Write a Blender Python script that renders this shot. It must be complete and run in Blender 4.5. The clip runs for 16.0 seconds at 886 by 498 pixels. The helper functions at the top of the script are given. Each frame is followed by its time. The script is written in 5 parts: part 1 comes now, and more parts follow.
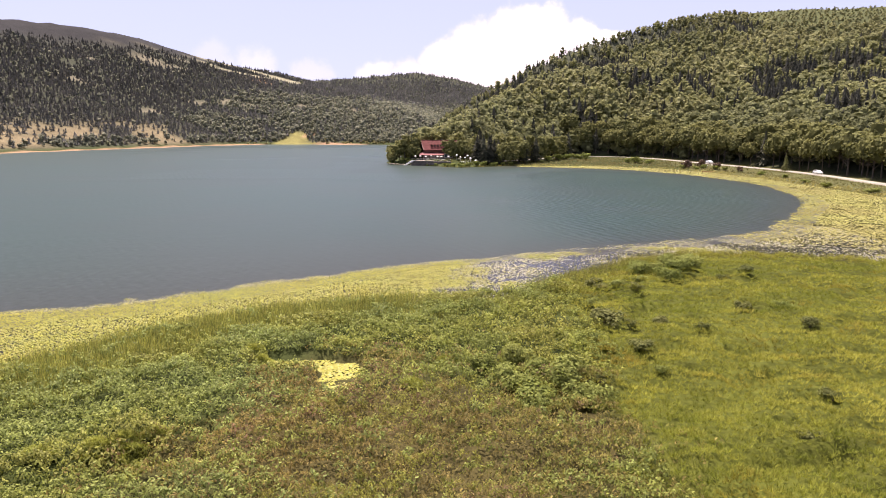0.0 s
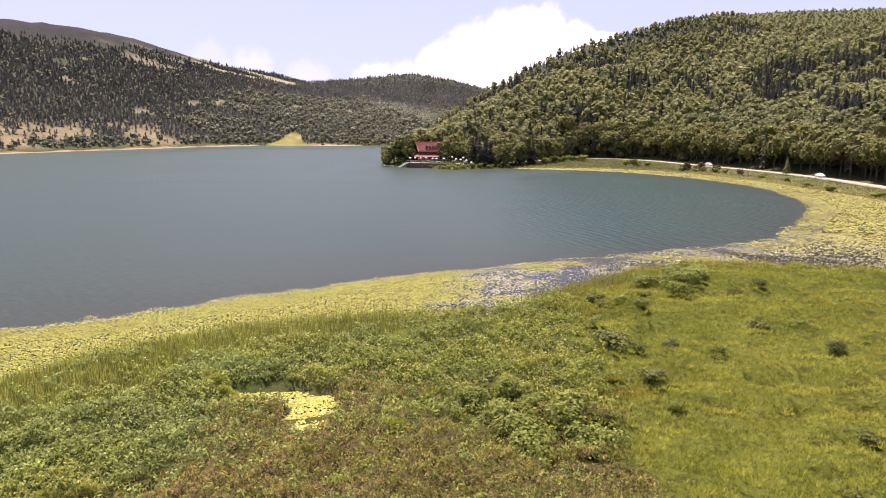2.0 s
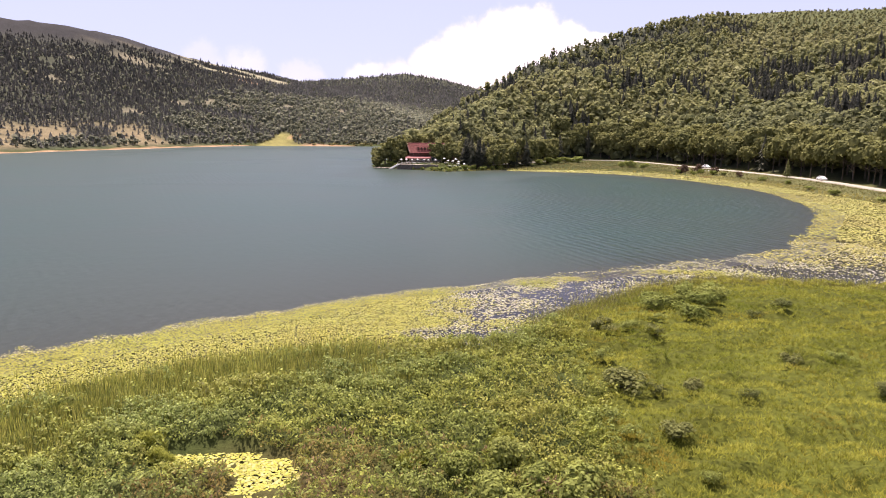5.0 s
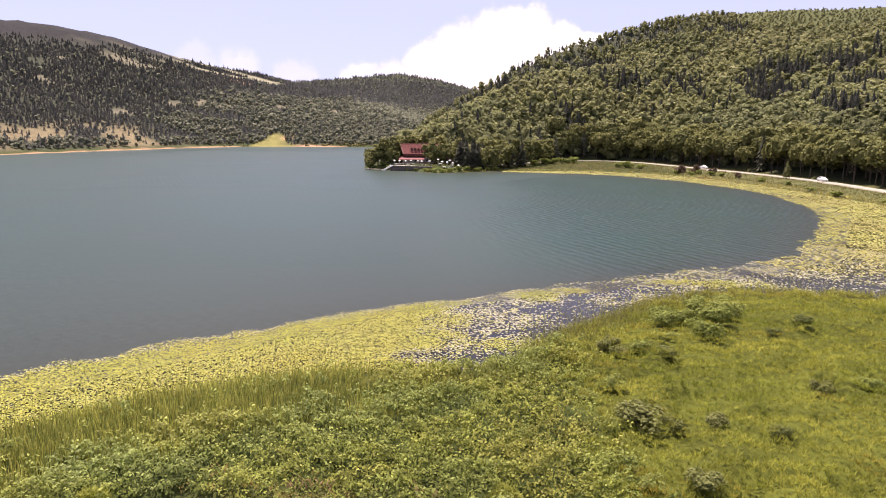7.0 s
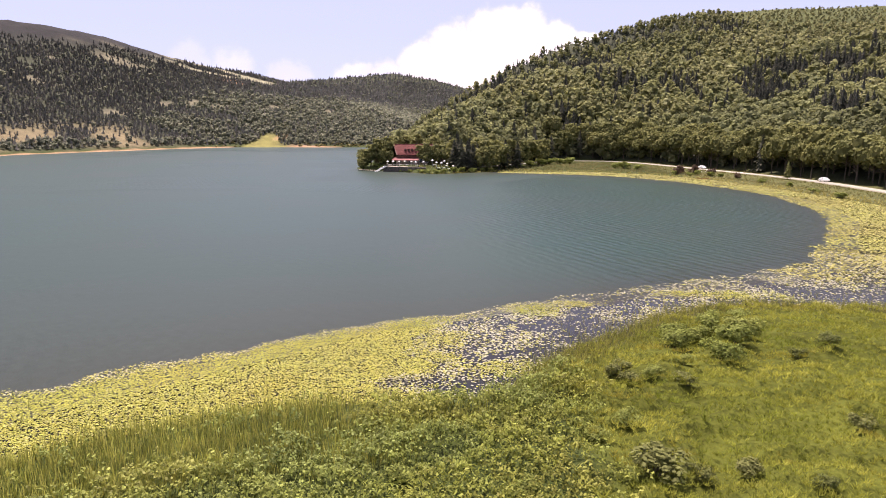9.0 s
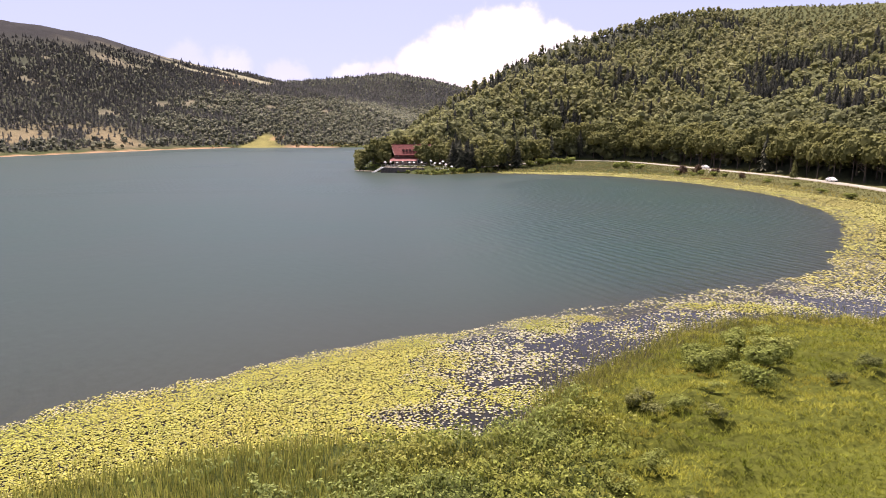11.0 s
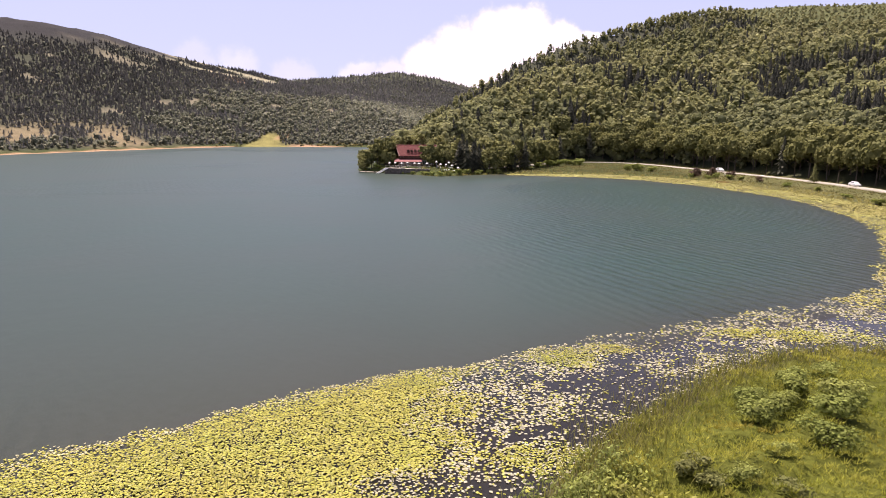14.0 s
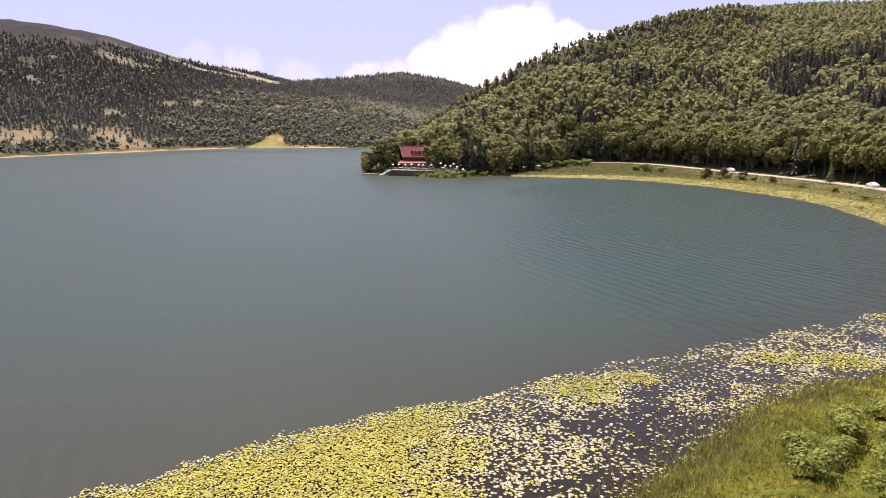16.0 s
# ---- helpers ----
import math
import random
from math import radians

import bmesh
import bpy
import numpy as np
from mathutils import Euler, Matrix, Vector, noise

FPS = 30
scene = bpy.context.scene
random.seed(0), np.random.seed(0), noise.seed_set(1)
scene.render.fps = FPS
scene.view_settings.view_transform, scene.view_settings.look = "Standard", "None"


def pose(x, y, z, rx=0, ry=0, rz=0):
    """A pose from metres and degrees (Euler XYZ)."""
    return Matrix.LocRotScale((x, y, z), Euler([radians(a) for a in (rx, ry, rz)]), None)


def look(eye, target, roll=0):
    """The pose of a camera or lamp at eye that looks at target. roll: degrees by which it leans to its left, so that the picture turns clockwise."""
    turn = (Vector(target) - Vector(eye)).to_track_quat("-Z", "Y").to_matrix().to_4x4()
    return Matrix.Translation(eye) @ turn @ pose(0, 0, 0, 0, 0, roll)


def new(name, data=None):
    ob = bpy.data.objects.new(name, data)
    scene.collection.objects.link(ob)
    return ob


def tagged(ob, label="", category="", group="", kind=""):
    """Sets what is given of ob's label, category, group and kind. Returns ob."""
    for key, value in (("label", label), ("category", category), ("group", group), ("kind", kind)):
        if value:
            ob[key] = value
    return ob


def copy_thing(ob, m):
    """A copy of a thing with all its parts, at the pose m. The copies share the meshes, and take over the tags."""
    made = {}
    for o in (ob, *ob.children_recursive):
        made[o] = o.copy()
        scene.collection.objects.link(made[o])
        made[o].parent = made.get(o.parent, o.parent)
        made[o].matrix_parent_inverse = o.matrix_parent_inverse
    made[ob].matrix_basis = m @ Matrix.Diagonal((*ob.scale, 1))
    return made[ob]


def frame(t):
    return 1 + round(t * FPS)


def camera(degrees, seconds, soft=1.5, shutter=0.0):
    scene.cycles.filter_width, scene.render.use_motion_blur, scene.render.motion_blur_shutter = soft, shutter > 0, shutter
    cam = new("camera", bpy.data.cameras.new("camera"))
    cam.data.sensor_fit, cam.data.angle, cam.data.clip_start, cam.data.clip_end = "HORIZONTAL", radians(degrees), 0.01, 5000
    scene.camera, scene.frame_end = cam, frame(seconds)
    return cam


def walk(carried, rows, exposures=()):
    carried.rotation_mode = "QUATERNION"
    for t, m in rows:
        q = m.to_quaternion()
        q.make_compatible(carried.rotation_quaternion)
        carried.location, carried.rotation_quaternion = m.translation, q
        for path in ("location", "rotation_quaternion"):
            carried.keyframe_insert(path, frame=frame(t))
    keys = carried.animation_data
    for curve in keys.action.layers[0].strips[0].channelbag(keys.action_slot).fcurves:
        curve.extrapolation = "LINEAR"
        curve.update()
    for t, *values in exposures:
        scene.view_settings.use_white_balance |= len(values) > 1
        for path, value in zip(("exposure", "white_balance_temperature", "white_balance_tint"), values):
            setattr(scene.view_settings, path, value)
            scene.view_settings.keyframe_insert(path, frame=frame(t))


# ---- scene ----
cam = camera(66.3, 16.0, soft=1.0)
PATH = [
    (0, (0.442, -4.286, 16.926), (0.312, -2.321, 16.578), 0.3),
    (0.5, (0.424, -2.923, 16.957), (0.298, -0.957, 16.61), 0.4),
    (1, (0.513, -1.572, 16.992), (0.388, 0.394, 16.645), 0.4),
    (1.5, (0.613, -0.159, 17.053), (0.49, 1.807, 16.708), 0.3),
    (2, (0.734, 1.305, 17.084), (0.614, 3.272, 16.739), 0.4),
    (2.5, (0.813, 2.733, 17.072), (0.696, 4.7, 16.729), 0.4),
    (3, (0.878, 4.098, 17.045), (0.763, 6.065, 16.701), 0.3),
    (3.5, (0.927, 5.417, 17.047), (0.816, 7.385, 16.703), 0.4),
    (4, (0.937, 6.724, 17.102), (0.828, 8.691, 16.76), 0.5),
    (6.3, (0.68, 12.579, 17.602), (0.593, 14.547, 17.255), 0.4),
    (6.5, (0.709, 13.096, 17.61), (0.62, 15.064, 17.265), 0.3),
    (7, (0.704, 14.453, 17.624), (0.62, 16.422, 17.28), 0.4),
    (7.5, (0.682, 15.786, 17.63), (0.602, 17.754, 17.287), 0.4),
    (8, (0.718, 17.172, 17.675), (0.642, 19.141, 17.331), 0.3),
    (8.5, (0.743, 18.617, 17.692), (0.671, 20.585, 17.348), 0.3),
    (9, (0.77, 20.053, 17.73), (0.7, 22.022, 17.386), 0.3),
    (9.2, (0.761, 20.597, 17.741), (0.692, 22.566, 17.398), 0.2),
    (11.3, (0.447, 26.153, 17.96), (0.381, 28.122, 17.614), 0.1),
    (11.5, (0.438, 26.706, 17.96), (0.366, 28.674, 17.614), 0.3),
    (12, (0.366, 28.189, 17.948), (0.293, 30.158, 17.603), 0.3),
    (12.5, (0.275, 29.616, 17.945), (0.2, 31.585, 17.599), 0.4),
    (13, (0.157, 30.994, 17.943), (0.08, 32.963, 17.598), 0.4),
    (13.5, (0.097, 32.403, 17.978), (0.017, 34.372, 17.633), 0.3),
    (14, (0.049, 33.824, 18.039), (-0.032, 35.792, 17.693), 0.4),
    (14.5, (0.004, 35.27, 18.162), (-0.081, 37.238, 17.817), 0.3),
    (15, (-0.068, 36.719, 18.315), (-0.156, 38.688, 17.971), 0.2),
    (15.5, (-0.069, 38.201, 18.419), (-0.161, 40.169, 18.072), 0.1),
    (16, (-0.02, 39.728, 18.46), (-0.117, 41.695, 18.113), 0.1),
]
walk(cam, [(t, look(eye, target, roll)) for t, eye, target, roll in PATH], exposures=[(0.0, 0.96, 6950, 24), (8.5, 0.92, 6950, 25), (16.0, 0.80, 6950, 26)])

# ---- world, sun, exposure ----
SUN_AZ, SUN_EL = radians(-24), radians(64)     # azimuth from +y towards +x

sun = new("sun", bpy.data.lights.new("sun", "SUN"))
sun.data.energy, sun.data.angle, sun.data.color = 4.7, radians(0.53), (1.0, 0.955, 0.88)
sun.matrix_world = look((math.sin(SUN_AZ) * math.cos(SUN_EL) * 900, math.cos(SUN_AZ) * math.cos(SUN_EL) * 900, math.sin(SUN_EL) * 900), (0, 0, 0))


def heading(az, el):
    """Unit vector for an azimuth from +y and an elevation, in degrees."""
    a, e = radians(az), radians(el)
    return Vector((math.sin(a) * math.cos(e), math.cos(a) * math.cos(e), math.sin(e)))


class Nodes:
    """Short hand for building node trees."""

    def __init__(self, tree):
        self.t = tree
        tree.nodes.clear()

    def add(self, kind, _out=0, **values):
        n = self.t.nodes.new(kind)
        for key, v in values.items():
            if key == "p_operation":
                n.operation = v
            elif key == "p_use_clamp":
                n.use_clamp = v
            elif key == "p_sky_type":
                n.sky_type = v
            elif key == "p_sun_disc":
                n.sun_disc = v
            elif key == "p_sun_elevation":
                n.sun_elevation = v
            elif key == "p_sun_rotation":
                n.sun_rotation = v
            elif key == "p_altitude":
                n.altitude = v
            elif key == "p_air_density":
                n.air_density = v
            elif key == "p_dust_density":
                n.dust_density = v
            elif key == "p_ozone_density":
                n.ozone_density = v
            elif key == "p_clamp":
                n.clamp = v
            elif key == "p_interpolation_type":
                n.interpolation_type = v
            elif key == "p_attribute_name":
                n.attribute_name = v
            if key.startswith("p_"):
                continue
            sock = n.inputs[int(key[1:])] if key[0] == "i" and key[1:].isdigit() else n.inputs[key.replace("_", " ")]
            if isinstance(v, bpy.types.NodeSocket):
                self.t.links.new(v, sock)
            else:
                sock.default_value = v
        return n.outputs[_out]

    def math(self, op, a, b=0.0, c=0.0, clamp=False):
        return self.add("ShaderNodeMath", p_operation=op, p_use_clamp=clamp, i0=a, i1=b, i2=c)

    def mix(self, fac, a, b, mode="MIX"):
        n = self.t.nodes.new("ShaderNodeMix")
        n.data_type, n.blend_type = "RGBA", mode
        for sock, v in ((n.inputs[0], fac), (n.inputs[6], a), (n.inputs[7], b)):
            if isinstance(v, bpy.types.NodeSocket):
                self.t.links.new(v, sock)
            elif sock.type == "RGBA":
                sock.default_value = (*v, 1.0)
            else:
                sock.default_value = v
        return n.outputs[2]

    def noise(self, vec, scale, detail=3.0, rough=0.55, out=0, distort=0.0):
        return self.add("ShaderNodeTexNoise", out, Vector=vec, Scale=scale, Detail=detail, Roughness=rough, Distortion=distort)

    def ramp(self, fac, a, b):
        return self.add("ShaderNodeMapRange", p_clamp=True, p_interpolation_type="SMOOTHSTEP", Value=fac, From_Min=a, From_Max=b)

    def link(self, a, b):
        self.t.links.new(a, b)


world = bpy.data.worlds.new("sky")
scene.world = world
world.use_nodes = True
n = Nodes(world.node_tree)
sky = n.add("ShaderNodeTexSky", p_sky_type="NISHITA", p_sun_disc=False, p_sun_elevation=SUN_EL, p_sun_rotation=SUN_AZ,
            p_altitude=1300, p_air_density=1.0, p_dust_density=2.2, p_ozone_density=1.6)
way = n.add("ShaderNodeTexCoord", 0)
wob = n.noise(way, 16.0, 6.0, 0.6, out=1)
shift = n.add("ShaderNodeVectorMath", p_operation="MULTIPLY_ADD", i0=wob, i1=(0.07, 0.07, 0.07), i2=way)
shift = n.add("ShaderNodeVectorMath", p_operation="SUBTRACT", i0=shift, i1=(0.035, 0.035, 0.035))
# one fair-weather cumulus over the saddle and small ones beside it: azimuth, elevation, radius in degrees
PUFFS = [(2.4, 7.0, 2.9, 1.0), (-0.6, 6.0, 2.7, 1.0), (4.6, 6.8, 2.8, 1.0), (-3.2, 4.8, 2.2, 0.9), (6.8, 6.4, 2.2, 1.0), (1.2, 4.2, 4.2, 1.0), (9.4, 6.6, 1.3, 0.8),
         (-6.4, 3.8, 1.9, 0.45), (-8.8, 4.6, 1.3, 0.28), (-9.6, 3.4, 1.8, 0.30), (-14.5, 4.4, 1.5, 0.22), (-22.0, 5.2, 1.9, 0.16), (-18.6, 4.4, 1.8, 0.22)]
mask = None
for az, el, r, body in PUFFS:
    d = n.add("ShaderNodeVectorMath", 1, p_operation="DISTANCE", i0=shift, i1=tuple(heading(az, el)))
    m = n.add("ShaderNodeMapRange", p_clamp=True, p_interpolation_type="SMOOTHERSTEP", Value=d, From_Min=radians(r) * 1.25, From_Max=radians(r) * 0.55, To_Max=body)
    mask = m if mask is None else n.math("MAXIMUM", mask, m)
far = n.noise(way, 2.2, 7.0, 0.62)
sep = n.add("ShaderNodeSeparateXYZ", 2, Vector=way)
high = n.ramp(sep, 0.52, 0.75)
# bright clouds overhead, out of view, added to fill the shade below
fill_cloud = n.math("MULTIPLY", n.ramp(far, 0.42, 0.60), high)
veil = n.math("MULTIPLY_ADD", n.ramp(sep, 0.80, 0.30), 0.45, 0.4)
depth = n.ramp(sep, 0.16, 0.46)
shade = n.noise(way, 9.0, 4.0, 0.5)
cloud = n.mix(n.ramp(shade, 0.35, 0.7), (6.2, 5.75, 6.2), (8.4, 8.0, 8.6))
col = n.mix(veil, sky, n.mix(depth, (3.05, 3.45, 5.25), (1.0, 1.5, 2.5)))
col = n.mix(mask, col, cloud)
col = n.mix(n.math("MULTIPLY", fill_cloud, 0.9), col, (11.0, 10.8, 11.0))
bg = n.add("ShaderNodeBackground", Color=col, Strength=0.113)
out = n.t.nodes.new("ShaderNodeOutputWorld")
n.link(bg, out.inputs["Surface"])


# ---- materials ----
def material(name):
    m = bpy.data.materials.new(name)
    m.use_nodes = True
    nd = Nodes(m.node_tree)
    o = nd.t.nodes.new("ShaderNodeOutputMaterial")
    return m, nd, o.inputs["Surface"]


def foliage(name, soft=0.25, rough=0.6, spread=0.35, scale=0.6, fixed=None, vary=None, gloss=0.12):
    """Leaves and grass: colour from the mesh's own tint (or a fixed one), patchy variation, a little light through the leaf."""
    m, nd, o = material(name)
    base = nd.add("ShaderNodeAttribute", 0, p_attribute_name="tint") if fixed is None else nd.mix(0.0, fixed, fixed)
    if vary is not None:
        rnd = nd.add("ShaderNodeObjectInfo", 5)
        base = nd.mix(rnd, base, vary)
        if fixed is not None:
            own = nd.add("ShaderNodeAttribute", 0, p_attribute_name="tint")
            base = nd.mix(1.0, base, own, "MULTIPLY")
    pos = nd.add("ShaderNodeNewGeometry", 0)
    a = nd.noise(pos, scale, 3.0)
    b = nd.noise(pos, scale * 9.0, 2.0)
    f = nd.math("ADD", nd.math("MULTIPLY", a, 0.6), nd.math("MULTIPLY", b, 0.4))
    k = nd.add("ShaderNodeMapRange", Value=f, From_Min=0.3, From_Max=0.7, To_Min=1 - spread, To_Max=1 + spread)
    c = nd.add("ShaderNodeVectorMath", p_operation="SCALE", i0=base, Scale=k)
    p = nd.add("ShaderNodeBsdfPrincipled", Base_Color=c, Roughness=rough, Specular_IOR_Level=gloss)
    t = nd.add("ShaderNodeBsdfTranslucent", Color=c)
    s = nd.add("ShaderNodeMixShader", i0=soft, i1=p, i2=t)
    nd.link(s, o)
    return m


def plain(name, color, rough=0.7, metal=0.0, vary=0.25, scale=3.0, bump=0.2, second=None):
    """A solid surface with stains and grain at two scales."""
    m, nd, o = material(name)
    pos = nd.add("ShaderNodeTexCoord", 3)
    a = nd.noise(pos, scale, 4.0)
    b = nd.noise(pos, scale * 8.0, 3.0)
    f = nd.math("ADD", nd.math("MULTIPLY", a, 0.65), nd.math("MULTIPLY", b, 0.35))
    dark = tuple(v * (1 - vary) for v in color)
    light = second or tuple(min(1.0, v * (1 + vary)) for v in color)
    c = nd.mix(nd.ramp(f, 0.35, 0.65), dark, light)
    bm = nd.add("ShaderNodeBump", Strength=bump, Distance=0.05, Height=b)
    p = nd.add("ShaderNodeBsdfPrincipled", Base_Color=c, Roughness=rough, Metallic=metal, Normal=bm)
    nd.link(p, o)
    return m


def earth_material():
    m, nd, o = material("earth and turf")
    base = nd.add("ShaderNodeAttribute", 0, p_attribute_name="tint")
    pos = nd.add("ShaderNodeNewGeometry", 0)
    a = nd.noise(pos, 0.12, 5.0)
    b = nd.noise(pos, 1.7, 5.0)
    g = nd.noise(pos, 11.0, 3.0)
    f = nd.math("ADD", nd.math("MULTIPLY", a, 0.35), nd.math("ADD", nd.math("MULTIPLY", b, 0.35), nd.math("MULTIPLY", g, 0.3)))
    k = nd.add("ShaderNodeMapRange", Value=f, From_Min=0.36, From_Max=0.64, To_Min=0.5, To_Max=1.4)
    c = nd.add("ShaderNodeVectorMath", p_operation="SCALE", i0=base, Scale=k)
    bm = nd.add("ShaderNodeBump", Strength=0.6, Distance=0.3, Height=b)
    nd.link(nd.add("ShaderNodeBsdfPrincipled", Base_Color=c, Roughness=0.9, Specular_IOR_Level=0.1, Normal=bm), o)
    return m


def water_material():
    m, nd, o = material("lake water")
    pos = nd.add("ShaderNodeNewGeometry", 0)
    # wind ripples: long crests across the breeze, in gusty patches
    turned = nd.add("ShaderNodeMapping", Vector=pos, Rotation=(0, 0, radians(63)))
    ma = nd.add("ShaderNodeMapping", Vector=turned, Scale=(0.24, 0.85, 1.0))
    r1 = nd.noise(ma, 1.0, 1.5, 0.5, distort=0.5)
    r2 = nd.noise(ma, 4.2, 3.0, 0.55)
    r3 = nd.noise(pos, 0.28, 2.0, 0.5)
    gust = nd.ramp(nd.noise(pos, 0.018, 3.0, 0.5, distort=0.6), 0.38, 0.68)
    across = nd.add("ShaderNodeMapping", Vector=pos, Rotation=(0, 0, radians(-27)))
    train = nd.add("ShaderNodeTexWave", 1, Vector=across, Scale=0.17, Distortion=4.0, Detail=2.0, Detail_Scale=1.4)
    h = nd.math("ADD", nd.math("MULTIPLY", r1, 1.1), nd.math("ADD", nd.math("MULTIPLY", r2, 0.3), nd.math("MULTIPLY", train, 0.55)))
    breeze = nd.add("ShaderNodeAttribute", 3, p_attribute_name="tint")
    h = nd.math("MULTIPLY", h, nd.math("MULTIPLY", breeze, nd.math("MULTIPLY_ADD", gust, 0.6, 0.4)))
    h = nd.math("ADD", h, nd.math("MULTIPLY", r3, nd.math("MULTIPLY_ADD", breeze, 0.3, 0.08)))
    bm = nd.add("ShaderNodeBump", Strength=0.55, Distance=0.32, Height=h)
    silt = nd.ramp(nd.noise(pos, 0.03, 4.0, 0.5), 0.30, 0.75)
    own = nd.add("ShaderNodeAttribute", 0, p_attribute_name="tint")
    c = nd.mix(nd.math("MULTIPLY", silt, 0.35), own, (0.030, 0.034, 0.026))
    rough = nd.math("MULTIPLY_ADD", nd.ramp(breeze, 0.0, 0.1), 0.24, 0.14)
    rough = nd.math("SUBTRACT", rough, nd.math("MULTIPLY", nd.ramp(breeze, 0.4, 1.0), 0.09))
    p = nd.add("ShaderNodeBsdfPrincipled", Base_Color=c, Roughness=rough, IOR=1.33, Normal=bm)
    nd.link(p, o)
    return m


M_EARTH = earth_material()
M_WATER = water_material()
M_WOODS = foliage("woodland leaves", 0.48, 0.7, 0.34, 0.22, gloss=0.06)
M_MARSH = foliage("marsh plants", 0.36, 0.55, 0.3, 0.5, gloss=0.10)
M_PAD = foliage("lily pad", 0.12, 0.42, 0.18, 0.7)
M_TREE = foliage("tree leaves", 0.40, 0.65, 0.34, 0.35, fixed=(0.165, 0.168, 0.064), vary=(0.235, 0.228, 0.084), gloss=0.06)
M_FIR = foliage("fir needles", 0.1, 0.7, 0.35, 0.3, fixed=(0.050, 0.050, 0.034), vary=(0.074, 0.074, 0.046))
M_SHRUB = foliage("willow leaves", 0.42, 0.6, 0.35, 0.8, fixed=(0.198, 0.228, 0.058), vary=(0.270, 0.288, 0.082), gloss=0.05)
M_DULL = foliage("grey willow leaves", 0.35, 0.6, 0.35, 0.8, fixed=(0.130, 0.142, 0.046), vary=(0.190, 0.192, 0.068), gloss=0.05)
M_RUST = foliage("rusty leaves", 0.3, 0.6, 0.35, 0.8, fixed=(0.105, 0.066, 0.046), vary=(0.160, 0.105, 0.066))
M_BARK = plain("bark", (0.10, 0.075, 0.055), 0.9, vary=0.4, scale=4)
M_GRAVEL = plain("pale gravel road", (0.31, 0.28, 0.225), 0.9, vary=0.15, scale=0.4)
M_ROOF = plain("red roof tiles", (0.15, 0.036, 0.032), 0.92, vary=0.3, scale=1.5)
M_PORCH = plain("faded red roof sheeting", (0.24, 0.085, 0.080), 0.85, vary=0.2, scale=1.5)
M_TIMBER = plain("dark stained timber", (0.13, 0.055, 0.035), 0.7, vary=0.35, scale=2.0)
M_RENDER = plain("cream wall", (0.50, 0.40, 0.30), 0.85, vary=0.2, scale=1.0)
M_STONE = plain("rubble stone", (0.13, 0.11, 0.095), 0.9, vary=0.4, scale=1.2, bump=0.6)
M_WHITE = plain("white paint", (0.80, 0.79, 0.76), 0.6, vary=0.08, scale=2.0)
M_CLOTH = plain("white canvas", (0.66, 0.64, 0.60), 0.8, vary=0.08, scale=2.0)
M_GLASS = plain("dark window glass", (0.03, 0.035, 0.04), 0.1, vary=0.1)
M_RUBBER = plain("black rubber", (0.02, 0.02, 0.02), 0.8)
M_CAR = plain("white car paint", (0.80, 0.80, 0.80), 0.3, vary=0.04)
M_DOCK = plain("weathered planks", (0.34, 0.29, 0.23), 0.85, vary=0.35, scale=2.0)


# ---- plan of the land ----
# shore of the lake, lilies included (land lies outside)
SHORE = [(-150, -20), (-70, 15), (-45, 30), (-33, 40), (-27, 50), (-20, 56.5), (-12, 60.8), (-5, 62.6), (1.2, 63.6), (4.2, 66.6), (9, 73), (14.5, 79),
         (19.5, 84.5), (25, 88), (31, 90), (38, 89), (53, 88), (75, 90), (95, 105), (102, 130), (103, 160), (102, 205), (98, 245), (90, 283),
         (75, 310), (55, 323), (30, 322), (12, 318), (-1, 309), (-13, 300), (-21, 307), (-30, 313.5), (-36, 318), (-45, 323), (-51, 335), (-53, 350), (-54, 372),
         (-54, 420), (-50, 480), (-38, 560), (-25, 640), (-45, 712), (-100, 728), (-160, 722), (-195, 715), (-233, 700), (-262, 640), (-274, 590),
         (-288, 530), (-300, 480), (-308, 430), (-316, 380), (-330, 250), (-320, 100), (-270, -40), (-200, -70)]
# outer edge of the lily belt, towards open water
LILY = [(-110, 12), (-80, 33), (-60, 45), (-44, 54), (-40, 55.3), (-35.5, 57.6), (-31, 61.6), (-27, 65.2), (-22, 69.6), (-17, 73.5), (-10, 79.4), (-4, 82.5),
        (1, 85), (7, 89.8), (12, 92.8), (20, 97.6), (29.5, 102.4), (41, 108.5), (48, 114), (54, 124), (66, 145), (75, 162), (80, 176), (84.5, 199),
        (85.5, 220), (82.5, 243), (76, 266), (64, 287), (54, 298), (40, 304), (25, 309), (10, 312.5)]
ROAD = [(70, -120), (96, -40), (108, 40), (114, 100), (117, 150), (118, 204), (119, 249), (114, 288), (104, 328), (91, 380), (76, 401), (50, 398), (20, 352), (6, 336), (-10, 330)]
# foot and crest of the wooded hill beside the road; crest points carry their height
FOOT_R = [(180, -900), (150, -100), (128, 60), (128, 150), (129, 204), (130, 252), (124, 295), (114, 338), (101, 390), (80, 412), (48, 408), (20, 362), (0, 342),
          (-20, 340), (-38, 344), (-47, 375), (-48, 420), (-44, 480), (-31, 560), (-16, 640), (-27, 718), (60, 1000), (3600, 1000), (3600, -900)]
SPUR = [(-39, 368, 7), (-34, 420, 14), (-31, 470, 21), (-19, 520, 33), (-3, 560, 46), (22, 578, 60), (48, 590, 73)]
